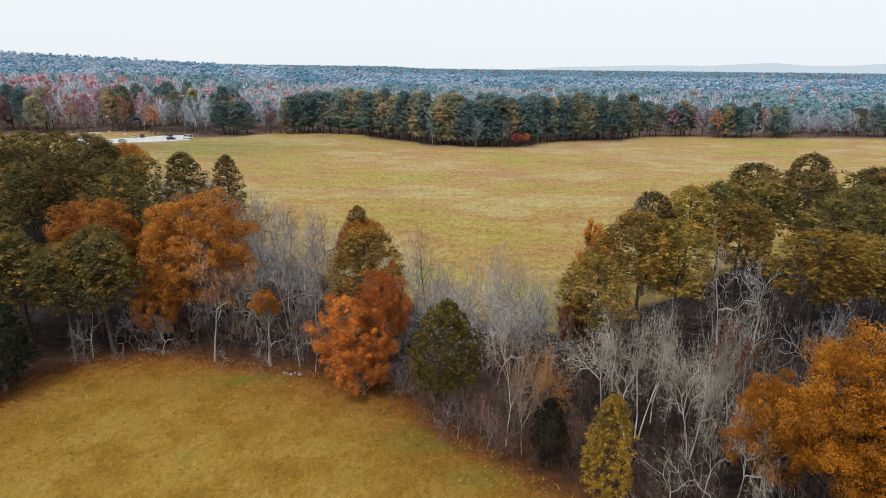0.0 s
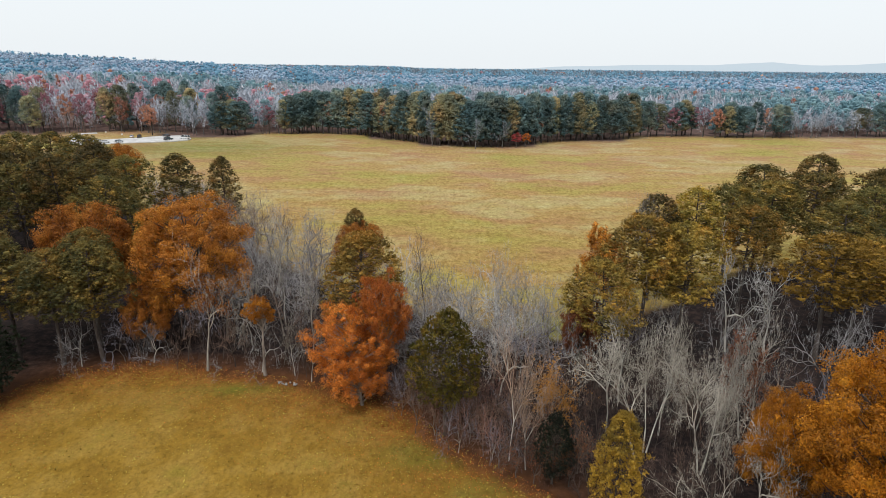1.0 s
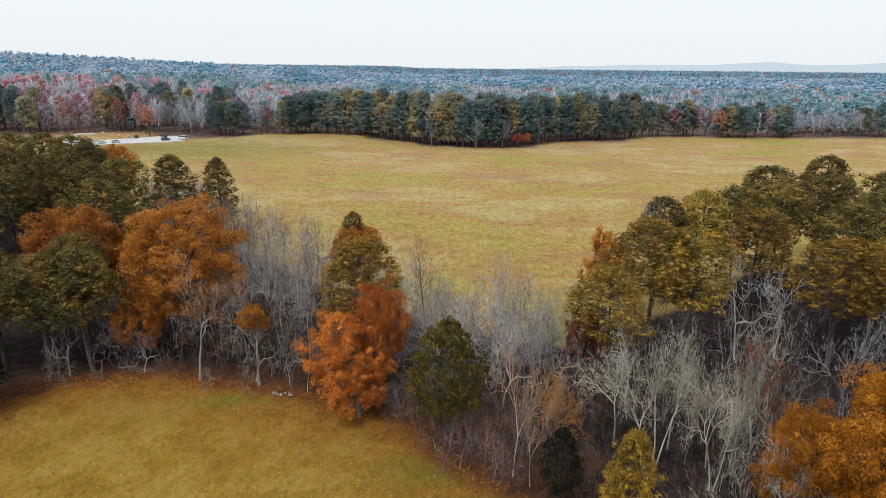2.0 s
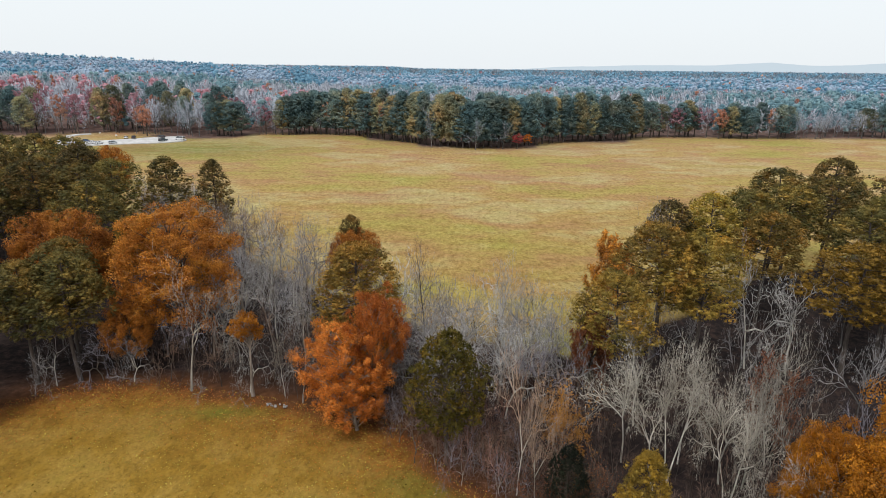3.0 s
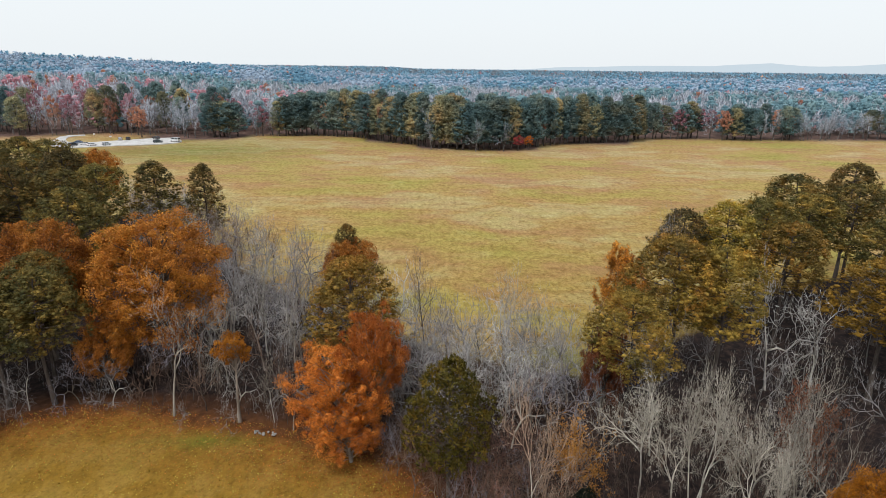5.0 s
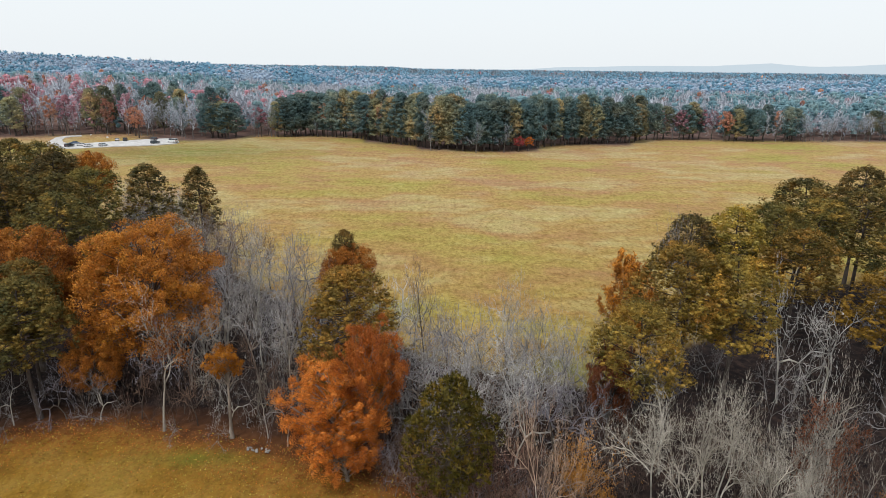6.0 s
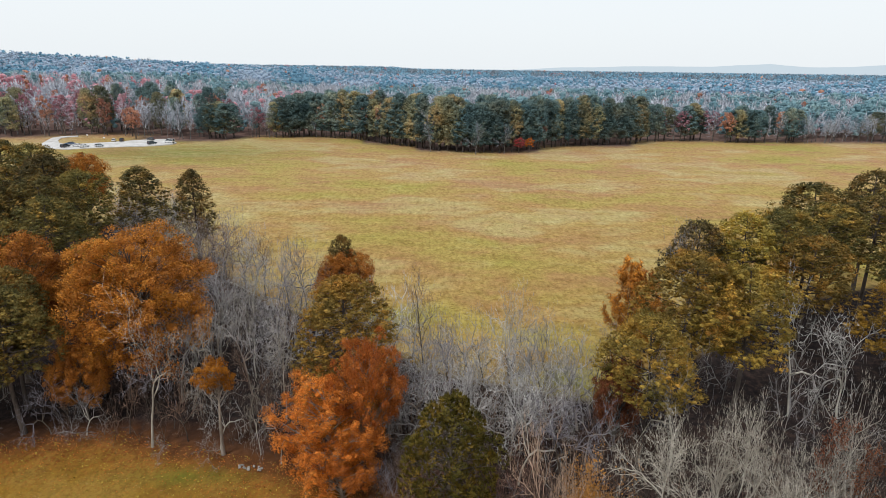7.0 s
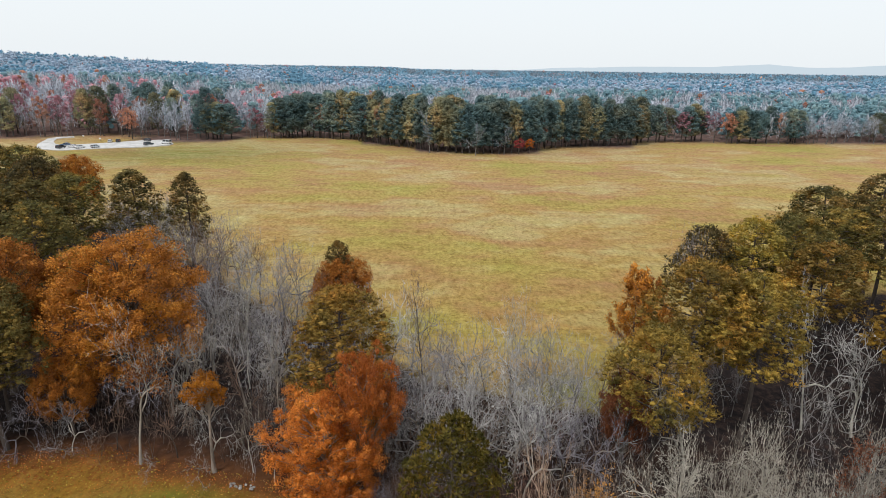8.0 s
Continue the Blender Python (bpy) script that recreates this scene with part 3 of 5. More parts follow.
def axis(dense_lo, dense_hi, step, lo, hi, growth=1.18):
    v = list(np.arange(dense_lo, dense_hi + 0.01, step))
    s, a = step, v[-1]
    while a < hi:
        s *= growth
        a += s
        v.append(a)
    s, a = step, v[0]
    while a > lo:
        s *= growth
        a -= s
        v.insert(0, a)
    return np.array(v)


def make_ground():
    xs, ys = axis(-75, 75, 2.0, -6000, 6000), axis(10, 180, 2.0, -400, 5200)
    gx, gy = np.meshgrid(xs, ys)
    z = gz(gx, gy)
    nx = len(xs)
    verts = np.stack([gx, gy, z], -1).reshape(-1, 3)
    bumps = np.array([noise.noise((x * 0.08, y * 0.08, 0.0)) * 0.35 + noise.noise((x * 0.3, y * 0.3, 4.0)) * 0.10 for x, y, _ in verts])
    verts[:, 2] += bumps * (np.hypot(verts[:, 0], verts[:, 1]) < 400)
    faces = [(j * nx + i, j * nx + i + 1, (j + 1) * nx + i + 1, (j + 1) * nx + i) for j in range(len(ys) - 1) for i in range(nx - 1)]
    me = bpy.data.meshes.new("ground")
    me.from_pydata(verts.tolist(), [], faces)
    me.shade_smooth()
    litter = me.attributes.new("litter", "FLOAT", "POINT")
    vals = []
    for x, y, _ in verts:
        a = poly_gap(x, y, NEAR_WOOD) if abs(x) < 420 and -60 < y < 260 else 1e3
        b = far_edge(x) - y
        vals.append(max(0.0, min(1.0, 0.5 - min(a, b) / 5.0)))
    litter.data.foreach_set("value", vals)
    front, lush = me.attributes.new("front", "FLOAT", "POINT"), me.attributes.new("lush", "FLOAT", "POINT")
    front.data.foreach_set("value", [float(y < 76 and x < 40) for x, y, _ in verts])
    spots = ((-1, 57, 5, 2.5), (5, 51, 4, 2), (-26, 70, 6, 1.6), (12, 48.5, 3, 2), (17, 90, 5, 5), (-120, 296, 52, 34))
    lush.data.foreach_set("value", [max(math.exp(-((x - a) / c) ** 2 - ((y - b) / d) ** 2) for a, b, c, d in spots) for x, y, _ in verts])
    distant = me.attributes.new("distant", "FLOAT", "POINT")
    distant.data.foreach_set("value", [float(y > 290) for _, y, _ in verts])
    brim = me.attributes.new("brim", "FLOAT", "POINT")
    brim.data.foreach_set("value", [math.exp(-abs(poly_gap(x, y, NEAR_WOOD)) / 3.5) if abs(x) < 90 and 20 < y < 80 else 0.0 for x, y, _ in verts])
    strewn = me.attributes.new("strewn", "FLOAT", "POINT")
    strewn.data.foreach_set("value", [math.exp(-max(0.0, poly_gap(x, y, NEAR_WOOD)) / 5.0) if abs(x) < 90 and 20 < y < 80 else 0.0 for x, y, _ in verts])
    m, n, l, bs = mat_base("meadow_and_shaded_litter", 0.95, 0.05)
    geo, att, mp, mp2 = n.new("ShaderNodeNewGeometry"), n.new("ShaderNodeAttribute"), n.new("ShaderNodeMapping"), n.new("ShaderNodeMapping")
    att.attribute_name = "litter"
    pos = geo.outputs["Position"]
    mp.inputs["Scale"].default_value, mp.inputs["Rotation"].default_value = (1.0, 1.5, 1.0), (0, 0, radians(8))
    mp2.inputs["Scale"].default_value = (1.5, 0.8, 1.0)
    l.new(pos, mp.inputs["Vector"])
    l.new(pos, mp2.inputs["Vector"])
    big = noise_node(n, l, mp.outputs[0], 0.014, 4.0, 0.6)
    mid = noise_node(n, l, mp.outputs[0], 0.06, 7.0, 0.72)
    fine = noise_node(n, l, mp2.outputs[0], 0.9, 8.0, 0.8)
    def mask(name):
        at = n.new("ShaderNodeAttribute")
        at.attribute_name = name
        return at.outputs["Fac"]

    grass = ramp(n, l, big, [(0.34, (0.31, 0.285, 0.055)), (0.43, (0.39, 0.285, 0.080)), (0.50, (0.42, 0.245, 0.095)), (0.56, (0.49, 0.385, 0.185)), (0.63, (0.41, 0.28, 0.105)), (0.70, (0.30, 0.28, 0.06))])
    streak = ramp(n, l, mid, [(0.30, (0.28, 0.115, 0.060)), (0.42, (0.38, 0.225, 0.088)), (0.56, (0.39, 0.295, 0.090)), (0.72, (0.51, 0.41, 0.20))])
    c = mixc(n, l, 0.42, grass, streak)
    mp3 = n.new("ShaderNodeMapping")
    mp3.inputs["Scale"].default_value = (0.8, 1.3, 1.0)
    l.new(pos, mp3.inputs["Vector"])
    fleck = ramp(n, l, noise_node(n, l, mp3.outputs[0], 1.5, 5.0, 0.75), [(0.36, (0.60, 0.50, 0.38)), (0.47, (1.0, 1.0, 1.0)), (0.60, (1.05, 1.05, 1.05)), (0.70, (1.35, 1.33, 1.35))])
    c = mixc(n, l, 0.85, c, fleck, "MULTIPLY")
    patch = n.new("ShaderNodeMapRange")
    patch.inputs["From Min"].default_value, patch.inputs["From Max"].default_value, patch.inputs["To Max"].default_value = 0.51, 0.64, 0.7
    l.new(noise_node(n, l, mp.outputs[0], 0.020, 6.0, 0.7), patch.inputs["Value"])
    c = mixc(n, l, patch.outputs[0], c, (0.36, 0.180, 0.092))
    grain = noise_node(n, l, mp2.outputs[0], 0.42, 5.0, 0.75)
    c = mixc(n, l, 0.8, c, ramp(n, l, grain, [(0.30, (0.62, 0.52, 0.42)), (0.48, (0.97, 0.97, 0.97)), (0.70, (1.35, 1.33, 1.35))]), "MULTIPLY")
    mp4 = n.new("ShaderNodeMapping")
    mp4.inputs["Scale"].default_value, mp4.inputs["Rotation"].default_value = (0.4, 1.2, 1.0), (0, 0, radians(-9))
    l.new(pos, mp4.inputs["Vector"])
    swath = noise_node(n, l, mp4.outputs[0], 0.30, 6.0, 0.72)
    c = mixc(n, l, 0.6, c, ramp(n, l, swath, [(0.30, (0.66, 0.56, 0.52)), (0.43, (0.90, 0.88, 0.86)), (0.55, (1.0, 1.0, 1.0)), (0.70, (1.14, 1.15, 1.16))]), "MULTIPLY")
    c = mixc(n, l, 1.0, c, (0.985, 1.05, 1.24), "MULTIPLY")
    # Haze put into the field's colour: deeper ochre near, paler and bluer far.
    distance_haze = n.new("ShaderNodeMapRange")
    distance_haze.inputs["From Min"].default_value, distance_haze.inputs["From Max"].default_value = 90, 270
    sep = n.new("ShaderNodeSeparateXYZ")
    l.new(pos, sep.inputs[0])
    l.new(sep.outputs["Y"], distance_haze.inputs["Value"])
    c = mixc(n, l, 1.0, c, mixc(n, l, distance_haze.outputs[0], (0.87, 0.88, 0.66), (1.0, 1.0, 1.0)), "MULTIPLY")
    turf = ramp(n, l, noise_node(n, l, pos, 0.16, 5.0, 0.65), [(0.30, (0.220, 0.122, 0.020)), (0.45, (0.272, 0.160, 0.025)), (0.58, (0.318, 0.198, 0.042)), (0.74, (0.245, 0.178, 0.028))])
    turf = mixc(n, l, 0.85, turf, ramp(n, l, noise_node(n, l, pos, 2.6, 6.0, 0.8), [(0.30, (0.50, 0.44, 0.40)), (0.47, (0.95, 0.95, 0.95)), (0.62, (1.1, 1.1, 1.1)), (0.74, (1.5, 1.5, 1.6))]), "MULTIPLY")
    c = mixc(n, l, mask("front"), c, turf)
    speck = n.new("ShaderNodeMapRange")
    speck.inputs["From Min"].default_value, speck.inputs["From Max"].default_value = 0.48, 0.62
    l.new(noise_node(n, l, pos, 3.2, 3.0, 0.6), speck.inputs["Value"])
    russet = ramp(n, l, noise_node(n, l, pos, 0.7, 4.0), [(0.35, (0.150, 0.054, 0.014)), (0.65, (0.290, 0.108, 0.025))])
    c = mixc(n, l, math_node(n, l, "MULTIPLY", mask("strewn"), math_node(n, l, "ADD", speck.outputs[0], 0.55), True), c, russet)
    c = mixc(n, l, math_node(n, l, "MULTIPLY", mask("lush"), math_node(n, l, "ADD", noise_node(n, l, pos, 0.25, 4.0), 0.12), True), c, (0.12, 0.155, 0.022))
    c = mixc(n, l, 0.7, c, ramp(n, l, fine, [(0.25, (0.42, 0.40, 0.35)), (0.5, (0.95, 0.95, 0.95)), (0.75, (1.4, 1.37, 1.3))]), "MULTIPLY")
    # Near-black litter: the shade under the trees is put into its colour.
    litter_in_shade = ramp(n, l, noise_node(n, l, pos, 0.9, 6.0, 0.75), [(0.3, (0.010, 0.009, 0.010)), (0.5, (0.027, 0.020, 0.019)), (0.7, (0.070, 0.045, 0.036))])
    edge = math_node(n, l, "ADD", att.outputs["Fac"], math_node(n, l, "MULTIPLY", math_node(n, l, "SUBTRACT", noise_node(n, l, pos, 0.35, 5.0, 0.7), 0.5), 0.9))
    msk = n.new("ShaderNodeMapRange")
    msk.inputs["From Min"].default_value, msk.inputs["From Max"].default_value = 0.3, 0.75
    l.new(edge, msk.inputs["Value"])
    far_lit = ramp(n, l, noise_node(n, l, pos, 0.12, 5.0, 0.7), [(0.3, (0.085, 0.060, 0.056)), (0.7, (0.215, 0.135, 0.110))])
    litter_in_shade = mixc(n, l, math_node(n, l, "MULTIPLY", mask("brim"), 0.75), litter_in_shade, russet)
    litter_in_shade = mixc(n, l, mask("distant"), litter_in_shade, far_lit)
    l.new(mixc(n, l, msk.outputs[0], c, litter_in_shade), bs.inputs["Base Color"])
    bp = n.new("ShaderNodeBump")
    bp.inputs["Strength"].default_value, bp.inputs["Distance"].default_value = 0.7, 0.15
    l.new(fine, bp.inputs["Height"])
    l.new(bp.outputs[0], bs.inputs["Normal"])
    me.materials.append(m)
    return tagged(new("ground", me), "rolling autumn meadow of yellowing grass with leaf-strewn woodland floor", "ground", kind="structure")


make_ground()

# ---- planting ----
PROTO = {}


def plant(kind, name, label, category, group, x, y, h, r, build, h0, r0, mats, yaw, lean=0.0, part_names=("trunk", "crown")):
    """Plants a tree of that kind: the first one builds its parts, the rest share them."""
    h = h - float(dip(x, y))
    m = pose(x, y, float(gz(x, y)), lean, 0, yaw) @ Matrix.Diagonal((r / r0, r / r0, h / h0, 1))
    key = (kind, mats)
    if key not in PROTO:
        root = new(name)
        root.empty_display_size = 0.5
        if kind not in PROTO:
            PROTO[kind] = [a.mesh(nm, mt, i == 0) for i, (a, nm, mt) in enumerate(zip(build(), part_names, mats))]
        for me, nm, mt in zip(PROTO[kind], part_names, mats):
            piece = new(nm, me)
            piece.parent = root
            piece.material_slots[0].link = "OBJECT"
            piece.material_slots[0].material = mt
        root.matrix_basis = m
        PROTO[key] = root
        ob = root
    else:
        ob = copy_thing(PROTO[key], m @ Matrix.Diagonal([1 / s for s in PROTO[key].scale] + [1]))
        ob.name = name
    return tagged(ob, label, category, group, "thing")


rnd = random.Random(11)
PLANTED = []


def note(x, y):
    PLANTED.append((x, y))


def pine(x, y, h, r, mat=None, label="", low=0.42, cone=False):
    v = rnd.randrange(3)
    note(x, y)
    mat = mat or M_PINE
    return plant("pine%d_%.2f_%d" % (v, low, cone), "pine_tree", label or "tall pine with olive-brown needles and a bare grey trunk", "tree", "pines of the near wood", x, y, h, r,
                 lambda: pine_parts(20, 4.6, 20 * low, 100 + v, int(46 * (1 - low) / 0.6), cone=cone), 20, 4.6, (M_BARK_PINE, mat), rnd.uniform(0, 360))


def cedar(x, y, h, r, mat=None, label="", low=2.2):
    note(x, y)
    v = rnd.randrange(2)
    return plant("cedar%d_%.1f" % (v, low), "cedar_tree", label or "dense dark green cedar with a tapering crown", "tree", "cedars of the near wood", x, y, h, r,
                 lambda: cedar_parts(12, 3.3, low, 200 + v), 12, 3.3, (M_BARK, mat or M_CEDAR), rnd.uniform(0, 360))


def oak(x, y, h, r, mat, label, low=0.3, seed=None, fine=False):
    note(x, y)
    v = rnd.randrange(2) if seed is None else seed
    return plant("oak%d_%.2f_%d" % (v, low, fine), "oak_tree", label, "tree", "autumn oaks of the near wood", x, y, h, r,
                 lambda: broadleaf_parts(16, 6.5, 16 * low, 300 + v, 120, 1.30, 860, 0.125, sub=0, bumpy=0.2, puffy=8) if fine else
                 broadleaf_parts(16, 6.5, 16 * low, 300 + v, 84, 1.42, 760, 0.155, sub=1, bumpy=0.1, puffy=7), 16, 6.5,
                 (M_BARK, mat), rnd.uniform(0, 360))


def airy_oak(x, y, h, r, mat, label, low):
    note(x, y)
    return plant("airy_%.2f" % low, "oak_tree", label, "tree", "autumn oaks of the near wood", x, y, h, r,
                 lambda: broadleaf_parts(16, 6.5, 16 * low, 330, 84, 1.3, 560, 0.145, sub=2, skin=0.45, bumpy=0.2, puffy=6), 16, 6.5, (M_BARK_TAN, mat), rnd.uniform(0, 360))


def tufted_oak(x, y, h, r, mat, label):
    note(x, y)
    return plant("tufted", "oak_tree", label, "tree", "autumn oaks of the near wood", x, y, h, r,
                 lambda: broadleaf_parts(10.4, 2.1, 6.6, 340, 24, 0.72, 240, 0.14, sub=2, skin=0.5, bumpy=0.25, puffy=4), 10.4, 2.1, (M_BARK_TAN, mat), rnd.uniform(0, 360))


def thin_leaved(x, y, h, r, mat, label, form="spreading", count=2600, seed=0, bark=None, stems=1):
    note(x, y)
    return plant("thin_%s%d_%d_%d" % (form, seed, count, stems), "oak_tree", label, "tree", "autumn oaks of the near wood", x, y, h, r,
                 lambda: thin_leaved_parts(form, 13.0, 600 + seed, count, 0.2, stems), 13.0, SPREAD[form], (bark or M_BARK_TAN, mat), rnd.uniform(0, 360))


def bare(x, y, h, r=None, form="upright", mats=None, label="", stems=1):
    note(x, y)
    v = rnd.randrange(3)
    r0 = SPREAD[form]
    h0 = 3.0 if form == "shrub" else 13.0
    low = form in ("shrub", "thicket")
    mats = mats or (M_BARK_GREY, M_TWIG_GREY)
    return plant("bare_%s%d_%d" % (form, v, stems), form if low else "bare_tree", label or "leafless grey tree with a haze of fine upright twigs", "shrub" if low else "tree",
                 "bare shrubs under the trees" if low else "bare trees along the creek", x, y, h, r or r0 * h / h0,
                 lambda: bare_parts(form, h0, 400 + v + 17 * stems, stems), h0, r0, mats, rnd.uniform(0, 360), part_names=("trunk", "crown"))


SILVER = (M_BARK_PALE, M_TWIG_SILVER)
DARK, RUDDY = (M_BARK, M_TWIG_DARK), (M_BARK_TAN, M_TWIG_RED)
CREAM = (M_BARK_CREAM, M_TWIG_CREAM)
# M_BARK stands in for shade on the trunks below the lighter twigs.
WHITISH, DUSKY, SHADE_BOLED = (M_BARK_TAN, M_TWIG_MID), (M_BARK, M_TWIG_LILAC), (M_BARK, M_TWIG_SILVER)
SILVER_GREY = (M_BARK_PALE, M_TWIG_GREY)
GREY, PALE, LILAC, BROWN = (M_BARK_GREY, M_TWIG_GREY), (M_BARK_PALE, M_TWIG_PALE), (M_BARK_GREY, M_TWIG_LILAC), (M_BARK, M_TWIG_BROWN)

# the edge of the front meadow
oak(-37.6, 86.6, 20.2, 8.8, M_OAK, "broad spreading oak with dense orange-brown leaves", 0.2, 0)
thin_leaved(-31.9, 74.8, 17.0, 5.4, M_OAK, "half-bare pale-barked tree with thin orange leaves", "forked", 1700, 0, M_TWIG_CREAM)
oak(-41.5, 79.5, 9.0, 3.4, M_OAK, "low orange oak leaning out beneath a larger one", 0.2, 0)
oak(-54.5, 88.5, 19.2, 7.0, M_OAK, "rounded oak with dull orange leaves among pines", 0.3, 1)
oak(-45.5, 92, 17.6, 3.4, M_PINE_GOLD, "olive-yellow oak between two orange ones", 0.3, 1)
airy_oak(-7.4, 69.6, 15.2, 3.7, M_OAK_RED, "slender oak with bright russet leaves", 0.3)
airy_oak(-11.0, 68.2, 12.2, 5.4, M_OAK_RED, "low bushy oak in russet leaf down to the grass", 0.05)
airy_oak(-9.6, 66.4, 7.0, 3.4, M_OAK_RED, "low bushy oak in russet leaf down to the grass", 0.05)
tufted_oak(-23.6, 73.4, 10.4, 2.1, M_GOLD, "small oak with a tuft of golden leaves")
bare(-24.2, 74.2, 9.0, 3.4, "gnarled", SILVER, "low bare tree with silvery sprays of twigs")
bare(-19.5, 73.2, 8.5, 3.2, "gnarled", PALE, "low bare tree with silvery sprays of twigs")
oak(30.8, 47.2, 12.8, 3.8, M_GOLD, "small golden oak nestling against a massive one", 0.22, 0, True)
oak(35.8, 41.0, 19.8, 7.4, M_GOLD, "massive oak with dense golden-orange leaves", 0.22, 0, True)
oak(42, 37, 18, 7.0, M_GOLD, "golden-orange oak beside a larger one", 0.22, 0, True)
oak(-14.8, 103.5, 12.8, 4.6, M_OAK, "rounded orange oak on the far side of the belt", 0.3, 1)
thin_leaved(25.4, 93.6, 15.4, 3.6, M_OAK, "narrow orange tree at the rim of the open field", "upright", 14000, 3)
thin_leaved(28.0, 95.0, 13.2, 3.2, M_OAK, "narrow orange tree at the rim of the open field", "upright", 14000, 3)
oak(-86, 160, 19.0, 5.4, M_OAK, "orange oak at the corner of the open field", 0.3, 1)
thin_leaved(31.6, 61.6, 13.2, 2.6, M_RUST, "thin rust-brown tree among bare ones", "upright", 2400, 4)
thin_leaved(33.6, 60.0, 11.8, 2.4, M_RUST, "thin rust-brown tree among bare ones", "upright", 2400, 4)
oak(19.0, 75, 10.5, 2.8, M_RUST, "small rust-brown tree under a pine", 0.2, 0)
thin_leaved(12.3, 60.8, 9.4, 3.6, M_OCHRE, "low ochre-leaved bush tree beneath bare branches", "brush", 9000, 5)
pine(-10.5, 76.5, 18.4, 5.6, M_PINE_RUST, "bushy olive-brown evergreen behind a russet oak", 0.12)
pine(-15.5, 105.5, 14.8, 2.2, M_PINE, "young pine rising above an orange oak", 0.3)
cedar(0.6, 60.6, 13.7, 4.2, low=4.2)
cedar(11.4, 52.6, 7.0, 2.1, M_CEDAR_DARK, "small blackish-green cedar")
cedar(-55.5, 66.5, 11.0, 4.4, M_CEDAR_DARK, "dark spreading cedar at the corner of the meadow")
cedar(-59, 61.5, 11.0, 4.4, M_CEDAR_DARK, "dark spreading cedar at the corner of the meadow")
pine(-57.4, 129.6, 20.8, 6.6, M_PINE, "bushy dark conifer at the rim of the field", 0.25, True)
pine(-49.6, 133.8, 19.8, 4.8, M_PINE, "bushy dark conifer at the rim of the field", 0.25, True)
pine(15.0, 44.4, 12.6, 2.3, M_PINE_GOLD, "young pine with yellowing needles", 0.15)
bare(7.4, 56.0, 15.2, 4.2, "slim", (M_BARK_CREAM, M_TWIG_TAN), "slim leafless tree with a pale trunk and reddish twigs")
bare(9.0, 54.6, 10.6, 2.8, "slim", (M_BARK_CREAM, M_TWIG_TAN), "slim leafless tree with a pale trunk and reddish twigs")
# pale trees of the hollow: tall leaning ones first, then the low sprawling ones before them
for x, y, h, r, over, back, st, form, mats in ((21.2, 57.0, 14.8, 4.6, -19, 4, 1, "forked", CREAM), (22.8, 58.5, 15.6, 4.2, 2, 0, 2, "forked", CREAM), (28.6, 59.0, 13.4, 4.6, -14, 6, 1, "forked", CREAM),
                                               (30.8, 58.5, 13.6, 4.4, 3, 0, 2, "spreading", PALE), (33.8, 57.0, 13.0, 4.2, 6, 0, 1, "spreading", PALE), (22.8, 68.5, 16.4, 4.6, -4, 0, 1, "gnarled", CREAM),
                                               (24.2, 45.0, 10.8, 3.8, 0, 0, 1, "gnarled", CREAM), (22.4, 43.5, 9.2, 4.2, -32, 0, 1, "gnarled", CREAM), (31.0, 45.5, 12.4, 3.8, -14, 0, 1, "gnarled", CREAM),
                                               (28.4, 46.5, 11.6, 3.6, -4, 0, 1, "forked", CREAM), (25.6, 62.0, 15.0, 4.4, 4, 0, 1, "forked", CREAM), (19.4, 62.0, 14.2, 4.2, -6, 0, 1, "forked", CREAM),
                                               (35.0, 62.0, 13.4, 4.4, 0, 0, 1, "spreading", PALE), (27.4, 55.0, 13.4, 4.2, -3, 0, 2, "forked", CREAM), (33.2, 46.8, 10.6, 3.6, -10, 0, 1, "gnarled", CREAM)):
    pale = bare(x, y, h, r, form, mats, "pale-barked leafless tree with forking white limbs" if h > 12 else "low leafless tree with crooked silvery limbs", st)
    pale.matrix_basis = pose(x, y, float(gz(x, y)), back, over, 0) @ pose(0, 0, 0, 0, 0, rnd.uniform(0, 360)) @ Matrix.Diagonal((r / SPREAD[form], r / SPREAD[form], h / 13.0, 1))
bare(42.6, 82.0, 17.6, 6.8, "gnarled", SILVER, "silver-limbed bare tree among pines")
bare(47.5, 80.5, 14.0, 6.0, "gnarled", SILVER, "silver-limbed bare tree among pines")
bare(38.6, 66, 14.4, 4.6, "spreading", PALE)
bare(46.0, 65, 14.0, 5.0, "spreading", GREY)
bare(34.5, 96.0, 19.6, 4.4, "dome", GREY)
bare(60.0, 88.0, 15.5, 4.6, "spreading", GREY)
bare(8.6, 89, 12.2, 5.6, "dome", rnd.choice((WHITISH, WHITISH, CREAM, GREY, DUSKY)), "leafless tree with a silvery dome of fine twigs")
bare(-2.5, 84, 12.4, 5.0, "dome", WHITISH)
bare(10.6, 78.5, 12.6, 5.4, "dome", rnd.choice((WHITISH, WHITISH, CREAM, GREY, DUSKY)), "leafless tree with a silvery dome of fine twigs")
bare(2.4, 74.0, 12.4, 5.0, "dome", WHITISH, "leafless tree with a whitish rounded crown")
bare(7.6, 69.0, 12.8, 4.8, "gnarled", SILVER, "leafless tree with a fan of whitish limbs")
bare(12.6, 81.5, 11.6, 4.2, "gnarled", SILVER, "leafless tree with a fan of whitish limbs")
bare(-2.5, 90, 15.4, 3.4, "upright", BROWN, "thin leafless tree with pinkish-brown twigs")
bare(14.4, 88, 11.4, 3.4, "sparse", PALE)
bare(19.0, 84, 10.5, 3.0, "upright", GREY)
